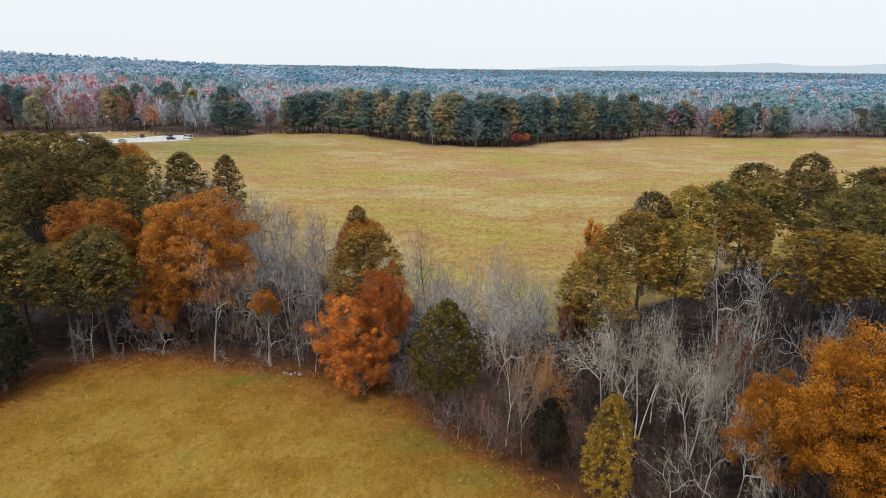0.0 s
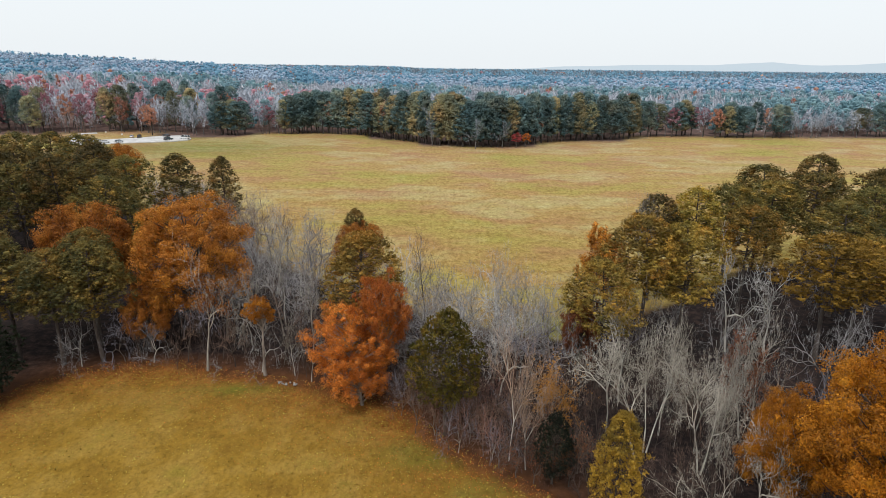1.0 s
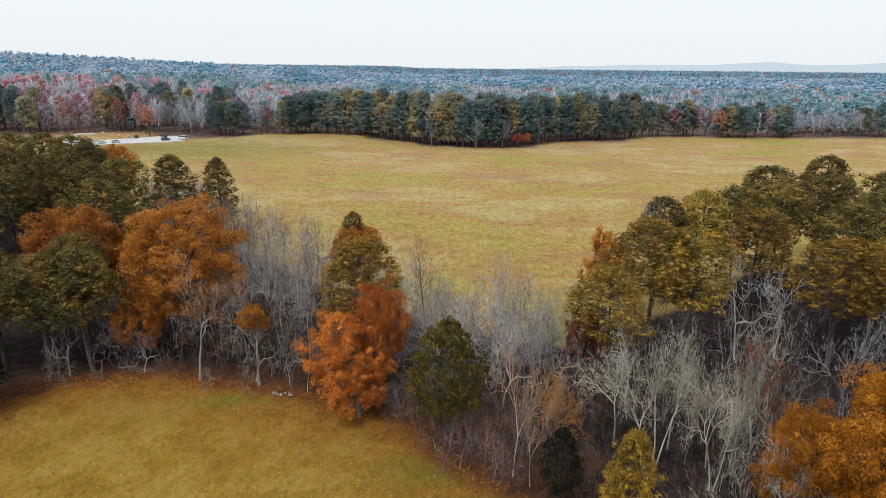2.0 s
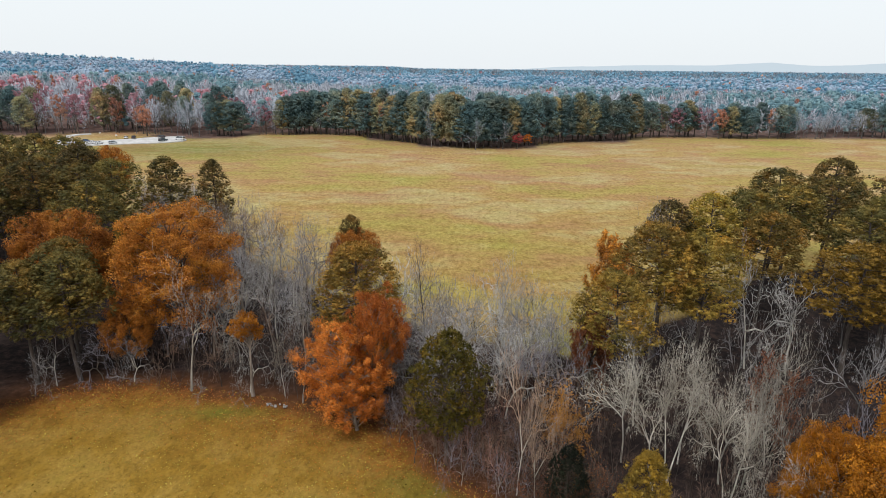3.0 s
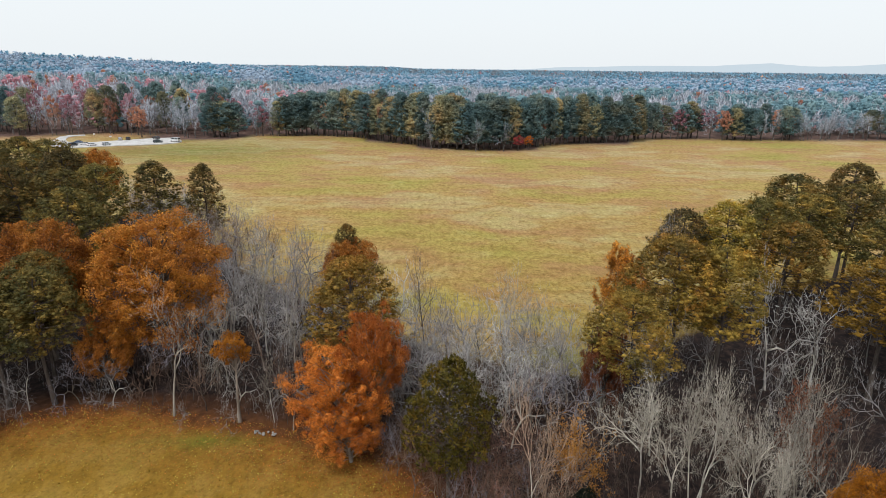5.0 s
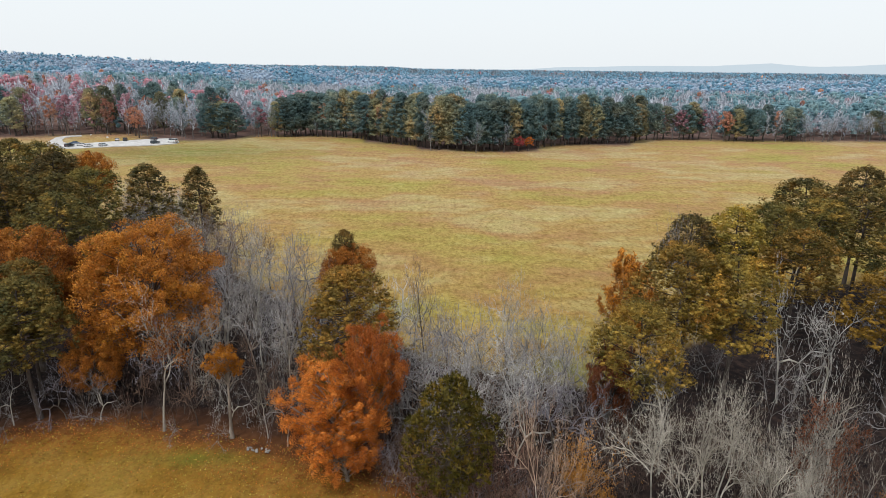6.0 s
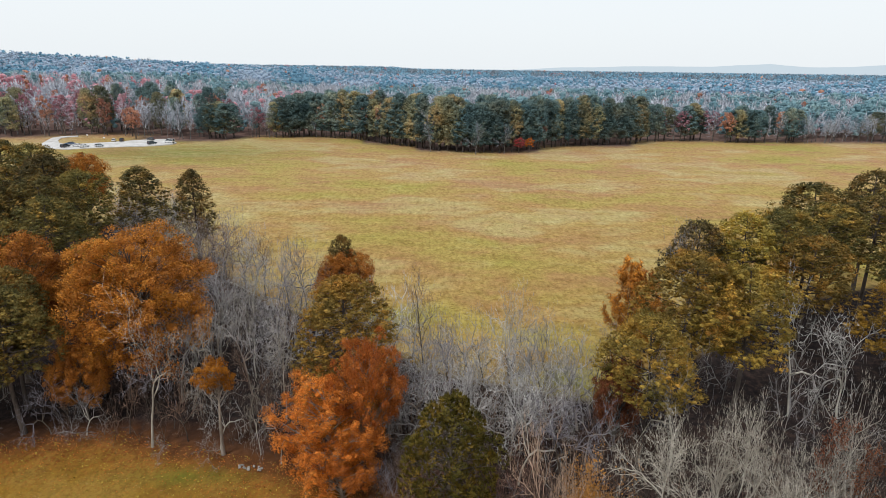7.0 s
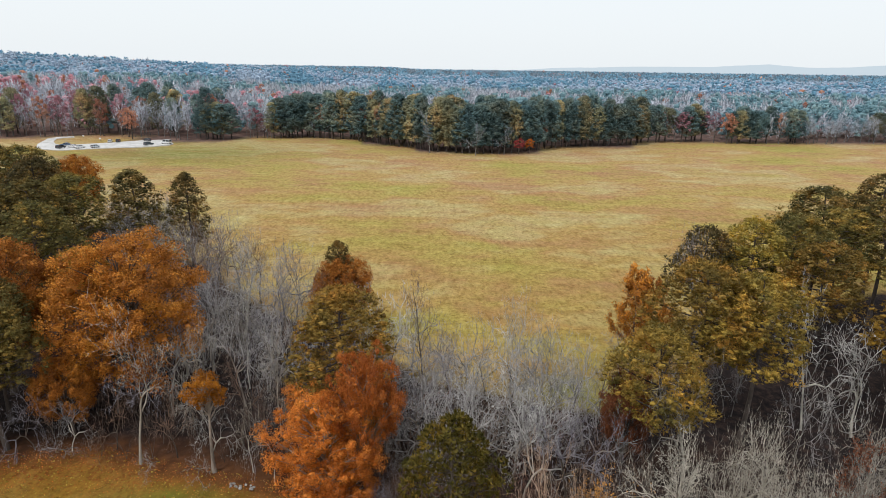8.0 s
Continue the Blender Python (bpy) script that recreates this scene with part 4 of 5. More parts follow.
bare(-50.4, 109, 14.8, 4.6, "spreading", PALE, "whitish bare tree between pines")
bare(-25, 90, 12.6, 4.6, "spreading", PALE)
bare(-18.5, 80, 13.4, 4.2, "spreading", PALE)
bare(-14.5, 74.5, 10.0, 3.0, "upright", BROWN)
bare(-28.0, 82.0, 12.0, 4.2, "spreading", PALE)

for x, y, h in ((-44.0, 76.6, 7.0), (-49.4, 75.4, 7.6), (-40.0, 76.4, 6.0), (-35.5, 77.0, 7.0), (-28.4, 75.8, 7.4), (-17.0, 71.8, 7.0)):
    bare(x, y, h, h * 0.45, "gnarled", rnd.choice((BROWN, SILVER_GREY, DUSKY)), "low bare tree with silvery sprays of twigs")

# dead boughs sagging out over the grass
for x, y, h, turn in ((-50.0, 76.0, 6.0, 200), (-29.6, 74.2, 4.0, 170), (-25.4, 73.0, 4.4, 210), (-39.5, 76.4, 4.4, 150)):
    bough = bare(x, y, h, h * 0.42, "sparse", GREY, "dead silvery branch sagging over the meadow's edge")
    bough.matrix_basis = pose(x, y, float(gz(x, y)) + 0.6, 58, 0, turn - 180) @ Matrix.Diagonal((h / 13, h / 13, h / 13, 1))

# pines of the two groves
for x, y, h, r, mt in ((29.3, 82.5, 20.0, 5.2, 1), (20.6, 71.8, 17.2, 4.2, 1), (33.5, 79, 19.6, 4.8, 1), (37, 101, 18.8, 4.2, 0), (44, 100.8, 20.0, 4.6, 1), (63, 116, 21.8, 5.4, 0), (78, 123, 22.8, 5.0, 0),
                       (51, 103, 20.4, 4.8, 0), (70, 110, 21.2, 5.6, 0), (54, 79, 18.2, 5.8, 2), (62.5, 84, 16.4, 5.2, 1), (66, 95, 19.2, 5.4, 0), (74, 101, 20.4, 5.4, 0),
                       (84, 108, 21.5, 5.4, 0), (88, 118, 21.0, 5.4, 0), (65, 74, 16.5, 5.0, 0), (72, 82, 18.0, 5.4, 0), (80, 92, 19, 5.4, 0), (60, 107, 20.2, 5.0, 0), (50, 94, 18.4, 4.8, 1),
                       (-47.0, 76.6, 16.6, 4.2, 0), (-52.2, 76.0, 15.8, 4.2, 0), (-59, 77, 17.0, 4.8, 0), (-50, 81.5, 17.2, 4.2, 0), (-65, 80, 19, 5.0, 0),
                       (-84, 140, 23.6, 5.6, 0), (-95, 146, 23.4, 5.6, 0), (-106, 150, 23.0, 5.6, 0), (-75, 129, 23.0, 5.6, 0), (-67, 115, 21.6, 5.4, 0), (-59, 104, 20.4, 5.2, 0), (-117, 152, 23.5, 5.8, 0), (-128, 156, 24, 5.8, 0)):
    pine(x, y, h, r * (1.14 if x > 0 else 1.1), (M_PINE, M_PINE_RUST, M_PINE_GOLD)[mt], low=0.45 if x > 0 else 0.4)


def clear_of(x, y, gap):
    return all((x - a) ** 2 + (y - b) ** 2 > gap * gap for a, b in PLANTED)


def scatter(n, poly, gap, seed):
    rg, out = random.Random(seed), []
    x0, x1, y0, y1 = min(p[0] for p in poly), max(p[0] for p in poly), min(p[1] for p in poly), max(p[1] for p in poly)
    for _ in range(n * 40):
        x, y = rg.uniform(x0, x1), rg.uniform(y0, y1)
        if in_poly(x, y, poly) and clear_of(x, y, gap):
            note(x, y)
            out.append((x, y))
            if len(out) == n:
                break
    return out


GROVE_LEFT = [(-58, 72), (-50, 84), (-50, 96), (-57, 112), (-70, 138), (-84, 150), (-120, 152), (-120, 80), (-75, 62)]
for x, y in scatter(26, GROVE_LEFT, 6.6, 5):
    pine(x, y, rnd.uniform(19.5, 22.5), rnd.uniform(5.0, 6.2), M_PINE, low=0.4)
BELT = [(-44, 80), (-27, 76), (-14, 78), (-7, 82), (-8, 98), (-14, 106), (-30, 119), (-46, 136), (-60, 148), (-78, 158), (-62, 128), (-50, 116), (-46, 100)]
MIDDLE = [(-9, 79), (-2, 72), (6, 68), (13, 68), (18, 76), (16, 87), (2, 91), (-10, 97)]
for x, y in scatter(34, MIDDLE, 3.1, 6):
    h = rnd.uniform(9.5, 12.8)
    fan = rnd.random() < 0.42
    bare(x, y, h, h * rnd.uniform(0.44, 0.54), "gnarled" if fan else "dome", SHADE_BOLED if fan else rnd.choice((WHITISH, WHITISH, DUSKY, GREY)), "leafless tree with a fan of whitish limbs" if fan else "leafless tree with a silvery crown of fine twigs")
for x, y in scatter(46, [(-8, 72), (-2, 66), (4, 60), (13, 59), (18, 72), (16, 86), (2, 90), (-9, 94)], 1.9, 14):
    bare(x, y, rnd.uniform(3, 5) if y < 71 else rnd.uniform(4.5, 7), rnd.uniform(2.2, 3.4), "thicket", rnd.choice((BROWN, BROWN, BROWN, DARK, RUDDY)), "tangled leafless thicket of brownish twigs")
for x, y in scatter(74, BELT, 3.0, 16):
    k = rnd.random()
    bare(x, y, rnd.uniform(10.5, 13.4) * (1.06 if y > 102 else 1.0), rnd.uniform(4.6, 5.8), "dome" if k < 0.55 else "gnarled" if k < 0.66 else "forked" if k < 0.92 else "upright", rnd.choice((LILAC, LILAC, DUSKY, WHITISH, WHITISH, SILVER_GREY, GREY, BROWN)))
SOUTH_EAST = [(30, 60), (44, 76), (58, 72), (80, 70), (70, 40), (50, 22), (36, 30), (40, 48)]
for x, y in scatter(9, SOUTH_EAST, 6.0, 7):
    bare(x, y, rnd.uniform(10.5, 13.5), None, rnd.choice(("spreading", "brush")), rnd.choice((GREY, LILAC)))
UNDER = [(-48, 77), (-27, 74), (-8, 70), (0, 61), (8, 56), (15, 48), (26, 36), (45, 40), (50, 70), (30, 72), (14, 66), (0, 74), (-20, 82), (-44, 84)]
for x, y in scatter(170, UNDER, 1.3, 8):
    bare(x, y, rnd.uniform(2.2, 4.5), rnd.uniform(1.1, 2.0), "shrub", rnd.choice((DARK, DARK, DARK, BROWN)), "twiggy leafless shrub on the woodland floor")
MID_EAST = [(14, 60), (30, 60), (44, 74), (40, 92), (26, 88), (18, 74)]
for x, y in scatter(5, MID_EAST, 4.5, 9):
    bare(x, y, rnd.uniform(8, 12), rnd.uniform(3, 4), rnd.choice(("spreading", "brush", "upright")), rnd.choice((GREY, LILAC, BROWN)))
for x, y in scatter(70, UNDER, 1.3, 10):
    bare(x, y, rnd.uniform(5, 8.5), rnd.uniform(1.4, 2.4), "shrub", rnd.choice((BROWN, DARK, DARK, DARK)), "slender leafless sapling in the understorey")
for x, y in scatter(34, [(-7, 67), (-3, 60), (5, 54.5), (11, 54), (12, 60), (4, 67), (-4, 70)], 1.0, 12):
    bare(x, y, rnd.uniform(3.5, 6.5), rnd.uniform(2.0, 3.0), "thicket", rnd.choice((BROWN, BROWN, RUDDY, DUSKY)), "reddish-brown twiggy bush at the wood's edge")
for x, y in scatter(14, [(2, 58), (9, 52), (15, 50), (17, 56), (10, 62), (3, 64)], 1.6, 15):
    thin_leaved(x, y, rnd.uniform(3.6, 6.0), rnd.uniform(1.8, 2.8), rnd.choice((M_RUST, M_RUST, M_PINE_RUST)), "rusty-brown bush with withered leaves", "brush", 1800, 7, M_BARK)

# ---- far woods ----
FAR_GROUP = "trees along the far edge of the field"


def far_tree(kind, x, y, h, r, mat, label):
    v = rnd.randrange(3)
    yaw = rnd.uniform(0, 360)
    if kind == "pine":
        return plant("far_pine%d" % v, "pine_tree", label, "tree", FAR_GROUP, x, y, h, r, lambda: pine_parts(23, 4.0, 3.4, 500 + v, 26, 6, 6, 0.7, 0.28, 4, 0.9, 0.8, plenty=0.8), 23, 4.0, (M_BARK_PINE, mat), yaw)
    if kind == "leafy":
        return plant("far_leafy%d" % v, "broadleaf_tree", label, "tree", FAR_GROUP, x, y, h, r, lambda: broadleaf_parts(18, 5, 5, 520 + v, 22, 1.6, 60, 0.6, 3, 2, puffy=3), 18, 5, (M_BARK, mat), yaw)
    return plant("far_bare%d" % v, "leafless_tree", label, "tree", FAR_GROUP, x, y, h, r, lambda: bare_parts("far", 17, 540 + v), 17, SPREAD["far"], (M_BARK_GREY, mat), yaw, part_names=("trunk", "crown"))


L_PINE, L_BARE, L_RED, L_OR = "tall pine tinted haze blue-green at the field's far edge", "grey leafless tree at the field's far edge", "maple with haze-paled red leaves beyond the field", "tree with haze-dulled orange leaves beyond the field"
rf = random.Random(21)


def far_row(x0, x1, step, depth, mix, hs):
    x = x0
    while x < x1:
        y = far_edge(x) + rf.uniform(1, depth)
        k, acc_w = rf.random(), 0
        for kind, w in mix:
            acc_w += w
            if k <= acc_w:
                break
        h = rf.uniform(*hs)
        # This row's leaf colours already carry some haze blue.
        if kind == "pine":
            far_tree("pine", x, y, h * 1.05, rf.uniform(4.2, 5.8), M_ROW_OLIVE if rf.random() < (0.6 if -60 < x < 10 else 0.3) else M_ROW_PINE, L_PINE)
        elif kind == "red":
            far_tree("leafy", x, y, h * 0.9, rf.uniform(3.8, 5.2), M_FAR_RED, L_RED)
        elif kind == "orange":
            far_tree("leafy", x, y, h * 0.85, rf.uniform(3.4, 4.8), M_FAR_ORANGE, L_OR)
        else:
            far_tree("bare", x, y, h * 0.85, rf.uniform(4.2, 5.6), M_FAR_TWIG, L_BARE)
        x += step * rf.uniform(0.6, 1.4)


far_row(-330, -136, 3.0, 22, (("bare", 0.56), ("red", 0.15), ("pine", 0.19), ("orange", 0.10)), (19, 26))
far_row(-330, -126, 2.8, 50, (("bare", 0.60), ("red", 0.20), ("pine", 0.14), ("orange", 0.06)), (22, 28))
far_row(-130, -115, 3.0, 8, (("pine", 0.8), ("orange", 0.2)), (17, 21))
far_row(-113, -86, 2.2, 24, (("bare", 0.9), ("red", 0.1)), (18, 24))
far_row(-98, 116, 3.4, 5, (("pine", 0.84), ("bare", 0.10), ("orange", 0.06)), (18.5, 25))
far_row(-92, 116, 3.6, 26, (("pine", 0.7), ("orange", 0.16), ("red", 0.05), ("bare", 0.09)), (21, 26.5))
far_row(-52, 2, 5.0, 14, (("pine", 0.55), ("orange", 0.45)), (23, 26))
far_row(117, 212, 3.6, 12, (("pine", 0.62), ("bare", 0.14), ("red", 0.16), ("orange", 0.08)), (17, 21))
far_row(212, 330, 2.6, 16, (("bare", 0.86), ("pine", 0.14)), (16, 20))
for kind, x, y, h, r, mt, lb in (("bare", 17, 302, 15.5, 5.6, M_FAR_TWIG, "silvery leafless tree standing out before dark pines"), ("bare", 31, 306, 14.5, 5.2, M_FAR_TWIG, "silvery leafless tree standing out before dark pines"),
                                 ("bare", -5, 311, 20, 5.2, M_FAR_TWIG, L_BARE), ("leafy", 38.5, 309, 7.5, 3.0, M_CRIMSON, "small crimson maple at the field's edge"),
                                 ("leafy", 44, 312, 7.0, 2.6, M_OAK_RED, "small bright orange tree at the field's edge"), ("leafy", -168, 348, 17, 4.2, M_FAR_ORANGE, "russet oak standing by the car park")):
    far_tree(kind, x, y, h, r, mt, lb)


def wood_stuff(name, material, label, trees, lobes, blades, blade, rg, twiggy, wide):
    """Distant crowns, all in one part: rounded heaps of foliage with a ragged rim, or sprays of bare twigs."""
    t = np.array(trees)
    acc = Acc()
    n = len(t)
    if lobes and (lobes < 5 or not twiggy):
        idx = np.repeat(np.arange(n), lobes)
        a = rg.uniform(0, 6.283, len(idx))
        u = rg.uniform(0, 1, len(idx)) ** 0.6
        rise = 1 - np.tile(np.arange(lobes), n) / max(1, lobes - 1) * 0.62
        out = np.where(rise > 0.9, 0.15, 0.62) * (0.6 + 0.4 * u)
        c = t[idx, :3] + np.stack([np.cos(a) * out * t[idx, 4], np.sin(a) * out * t[idx, 4], t[idx, 3] * (rise - 0.14) * rg.uniform(0.95, 1.05, len(idx))], 1)
        rad = np.stack([t[idx, 4], t[idx, 4], t[idx, 3] * 0.18], 1) * rg.uniform(0.62, 1.0, (len(idx), 1)) * (0.52 if lobes > 4 else 0.62)
        v = ICO_V[None] * rad[:, None] * rg.uniform(0.72, 1.18, (len(idx), 12, 1)) + c[:, None]
        tri = v[:, np.array(ICO_F)].reshape(-1, 3, 3)
        nor = np.tile(unit_rows(ICO_V[np.array(ICO_F)].mean(axis=1)), (len(idx), 1)) + 0.18 * rg.normal(size=(len(tri), 3))
        acc.add_same(tri, nor)
    idx = np.repeat(np.arange(n), blades)
    d = balls(rg, len(idx))
    d[:, 2] = np.abs(d[:, 2]) * 1.15 - 0.2
    k = rg.uniform(0.5, 1.05, (len(idx), 1)) * (0.85 + 0.3 * rg.uniform(size=(len(idx), 1))) if twiggy else rg.uniform(0.85 if lobes else 0.4, 1.1, (len(idx), 1))
    c = t[idx, :3] + d * k * np.stack([t[idx, 4], t[idx, 4], t[idx, 3] * 0.40], 1)
    c[:, 2] += t[idx, 3] * 0.58
    s = blade * (t[idx, 4:5] / 4.5)
    if twiggy:
        w = balls(rg, len(idx)) * s * wide
        v = (d * 0.8 + (0, 0, 0.45) + 0.35 * rg.normal(size=d.shape)) * s * 0.9
        acc.add_same(np.stack([c - w - v * 0.6, c + w - v * 0.6, c + v * 0.6], 1), d + (0, 0, 0.2))
    else:
        a = balls(rg, len(idx)) * s * 0.62
        b = np.cross(a, d + 0.5 * rg.normal(size=d.shape))
        acc.add_same(np.stack([c - a, c + a * 0.8 + b * 0.6, c + a * 0.5 - b * 0.7], 1), d + (0, 0, 0.2))
    return tagged(new(name, acc.mesh(name, material)), label, "woods", kind="stuff")


def woods():
    rg = np.random.default_rng(77)
    # ring of distance, spacing, heaps and blades a crown, blade size, crown swell
    for tag, lo, hi, spacing, lobes, blades, blade, swell in (("near", 335, 760, 8.2, 8, 36, 1.0, 1.1), ("mid", 760, 1600, 12.0, 4, 18, 1.3, 1.2), ("deep", 1600, 4300, 30.0, 0, 15, 2.3, 2.6)):
        nn = int((hi * hi - lo * lo) * 0.66 / spacing ** 2)
        rr = np.sqrt(rg.uniform(lo * lo, hi * hi, nn))
        aa = rg.uniform(-0.70, 0.70, nn)
        sets = {"pine": [], "bare": [], "red": [], "orange": []}
        for a, b in zip(rr * np.sin(aa), rr * np.cos(aa)):
            if b < far_edge(a) + 16:
                continue
            v = noise.noise((a * 0.013, b * 0.0055, 2.0)) + 0.5 * noise.noise((a * 0.035, b * 0.015, 7.0))
            k = rg.uniform()
            if a < -90 and b < 560:
                patch = noise.noise((a * 0.03, b * 0.03, 11.0))
                kind = "pine" if k < 0.10 + 0.35 * v else "red" if k < 0.24 + 0.7 * patch else "orange" if k < 0.30 + 0.7 * patch else "bare"
            else:
                p = 0.40 + 4.0 * v + (0.15 if tag == "deep" else 0)
                kind = "pine" if k < min(0.93, p) else "red" if k > 0.99 else "orange" if k > 0.978 else "bare"
            h = rg.uniform(14.5, 23.5) * (1.02 if kind == "pine" else 1.0)
            sets[kind].append((a, b, float(gz(a, b)), h, rg.uniform(2.8, 5.8) * swell))
        # Beyond the first ring the haze tint in the colour gets stronger.
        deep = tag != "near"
        for kind, mt, lb in (("pine", M_HAZED_PINE if deep else M_FAR_PINE, "endless pine woods tinted haze blue to the horizon"), ("bare", M_HAZED_TWIG if deep else M_FAR_TWIG, "grey leafless woods between the pines"),
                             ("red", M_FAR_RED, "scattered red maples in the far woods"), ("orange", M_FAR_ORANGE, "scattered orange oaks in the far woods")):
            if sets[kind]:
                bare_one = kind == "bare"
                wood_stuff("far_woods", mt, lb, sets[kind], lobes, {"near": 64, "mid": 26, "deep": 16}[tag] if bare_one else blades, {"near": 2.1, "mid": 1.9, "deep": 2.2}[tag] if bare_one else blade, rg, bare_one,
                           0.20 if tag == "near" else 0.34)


woods()


def ridge(y, crest, colour, name):
    """A chain of hills on the horizon, its haze a flat pale glow."""
    acc = Acc()
    xs = np.linspace(crest[0][0], crest[-1][0], 160)
    zs = np.interp(xs, [c[0] for c in crest], [c[1] for c in crest])
    zs = zs + [4 * noise.noise((x * 0.004, y, 0)) + 2 * noise.noise((x * 0.02, y, 3)) for x in xs]
    v = [(x, y - 260, -10) for x in xs] + [(x, y, z) for x, z in zip(xs, zs)] + [(x, y + 120, -10) for x in xs]
    n = len(xs)
    acc.add(v, [(r * n + i, r * n + i + 1, (r + 1) * n + i + 1, (r + 1) * n + i) for r in (0, 1) for i in range(n - 1)])
    m, nn, l, b = mat_base("glowing_haze_hills", 1.0, 0.0)
    # Emission stands in for haze; the hills take no light.
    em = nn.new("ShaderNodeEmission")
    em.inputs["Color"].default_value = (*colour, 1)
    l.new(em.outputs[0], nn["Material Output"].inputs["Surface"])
    tagged(new(name, acc.mesh(name, m, True)), "hills on the horizon, glowing pale blue for haze", "hills", kind="structure")


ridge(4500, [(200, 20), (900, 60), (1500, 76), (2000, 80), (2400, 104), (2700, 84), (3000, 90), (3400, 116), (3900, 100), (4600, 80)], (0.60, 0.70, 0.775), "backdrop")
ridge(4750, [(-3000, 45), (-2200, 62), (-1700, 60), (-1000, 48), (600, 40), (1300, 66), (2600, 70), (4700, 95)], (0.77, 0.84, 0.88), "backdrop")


# ---- car park ----
LOT = [(-195, 309), (-187, 303), (-178, 301.5), (-167, 308.5), (-152, 315), (-144, 320), (-138.5, 325.5), (-139, 332), (-146, 343), (-152, 347), (-161, 342.5), (-174, 330.5), (-184, 321.5), (-190, 320),
       (-196, 325), (-203, 335), (-207.5, 345), (-207, 350), (-203, 353.5), (-205.5, 357.5), (-212, 354), (-213, 346), (-208, 334), (-203, 322)]


def make_lot():
    m, n, l, b = mat_base("pale_gravel", 0.95, 0.1)
    geo = n.new("ShaderNodeNewGeometry")
    f = noise_node(n, l, geo.outputs["Position"], 0.22, 5.0, 0.7)
    l.new(ramp(n, l, f, [(0.3, (0.40, 0.38, 0.36)), (0.55, (0.58, 0.57, 0.56)), (0.75, (0.72, 0.71, 0.70))]), b.inputs["Base Color"])
    bm = bmesh.new()
    top = [bm.verts.new((x, y, float(gz(x, y)) + 0.28)) for x, y in LOT]
    face = bm.faces.new(top)
    ext = bmesh.ops.extrude_face_region(bm, geom=[face])
    for v in (e for e in ext["geom"] if isinstance(e, bmesh.types.BMVert)):
        v.co.z -= 1.2
    bmesh.ops.recalc_face_normals(bm, faces=bm.faces)
    bmesh.ops.triangulate(bm, faces=[f for f in bm.faces if len(f.verts) > 4])
    me = bpy.data.meshes.new("road")
    bm.to_mesh(me)
    bm.free()
    me.materials.append(m)
    tagged(new("road", me), "pale gravel car park with a turning loop", "road", kind="structure")


make_lot()
M_GLASS = plain_mat("tinted_car_glass", (0.02, 0.025, 0.03), 0.08, 0, 0.6)
M_TYRE = plain_mat("tyre_rubber", (0.02, 0.02, 0.02), 0.85)
M_RIM = plain_mat("wheel_alloy", (0.5, 0.5, 0.52), 0.35, 0.9)
M_LAMP = plain_mat("headlamp_glass", (0.8, 0.8, 0.8), 0.15)
M_TAIL = plain_mat("tail_lamp_plastic", (0.45, 0.02, 0.02), 0.25)
M_PLASTIC = plain_mat("black_bumper_plastic", (0.03, 0.03, 0.03), 0.6)


def part(name, bm, material, parent, label=""):
    """Links a bmesh as one part under its thing."""
    me = bpy.data.meshes.new(name)
    bmesh.ops.recalc_face_normals(bm, faces=bm.faces)
    bm.to_mesh(me)
    bm.free()
    me.materials.append(material)
    ob = new(name, me)
    ob.parent = parent
    return tagged(ob, label) if label else ob


def loft(sections):
    """Skins closed outlines of equal count, one after another, with capped ends."""
    bm = bmesh.new()
    rows = [[bm.verts.new(p) for p in sec] for sec in sections]
    k = len(rows[0])
    for a, b in zip(rows, rows[1:]):
        for i in range(k):
            bm.faces.new((a[i], a[(i + 1) % k], b[(i + 1) % k], b[i]))
    bm.faces.new(rows[0])
    bm.faces.new(rows[-1])
    return bm


def slab(c, sx, sy, sz, bevel=0.03):
    bm = bmesh.new()
    bmesh.ops.create_cube(bm, size=1, matrix=Matrix.Translation(c) @ Matrix.Diagonal((sx, sy, sz, 1)))
    bmesh.ops.bevel(bm, geom=bm.edges[:], offset=bevel, segments=1, affect="EDGES")
    return bm


def disc(c, r, w, seg=14):
    bm = bmesh.new()
    bmesh.ops.create_cone(bm, cap_ends=True, segments=seg, radius1=r, radius2=r, depth=w, matrix=Matrix.Translation(c) @ Matrix.Rotation(math.pi / 2, 4, "X"))
    bmesh.ops.bevel(bm, geom=[e for e in bm.edges if e.calc_face_angle(0) > 1], offset=0.04, segments=1, affect="EDGES")
    return bm


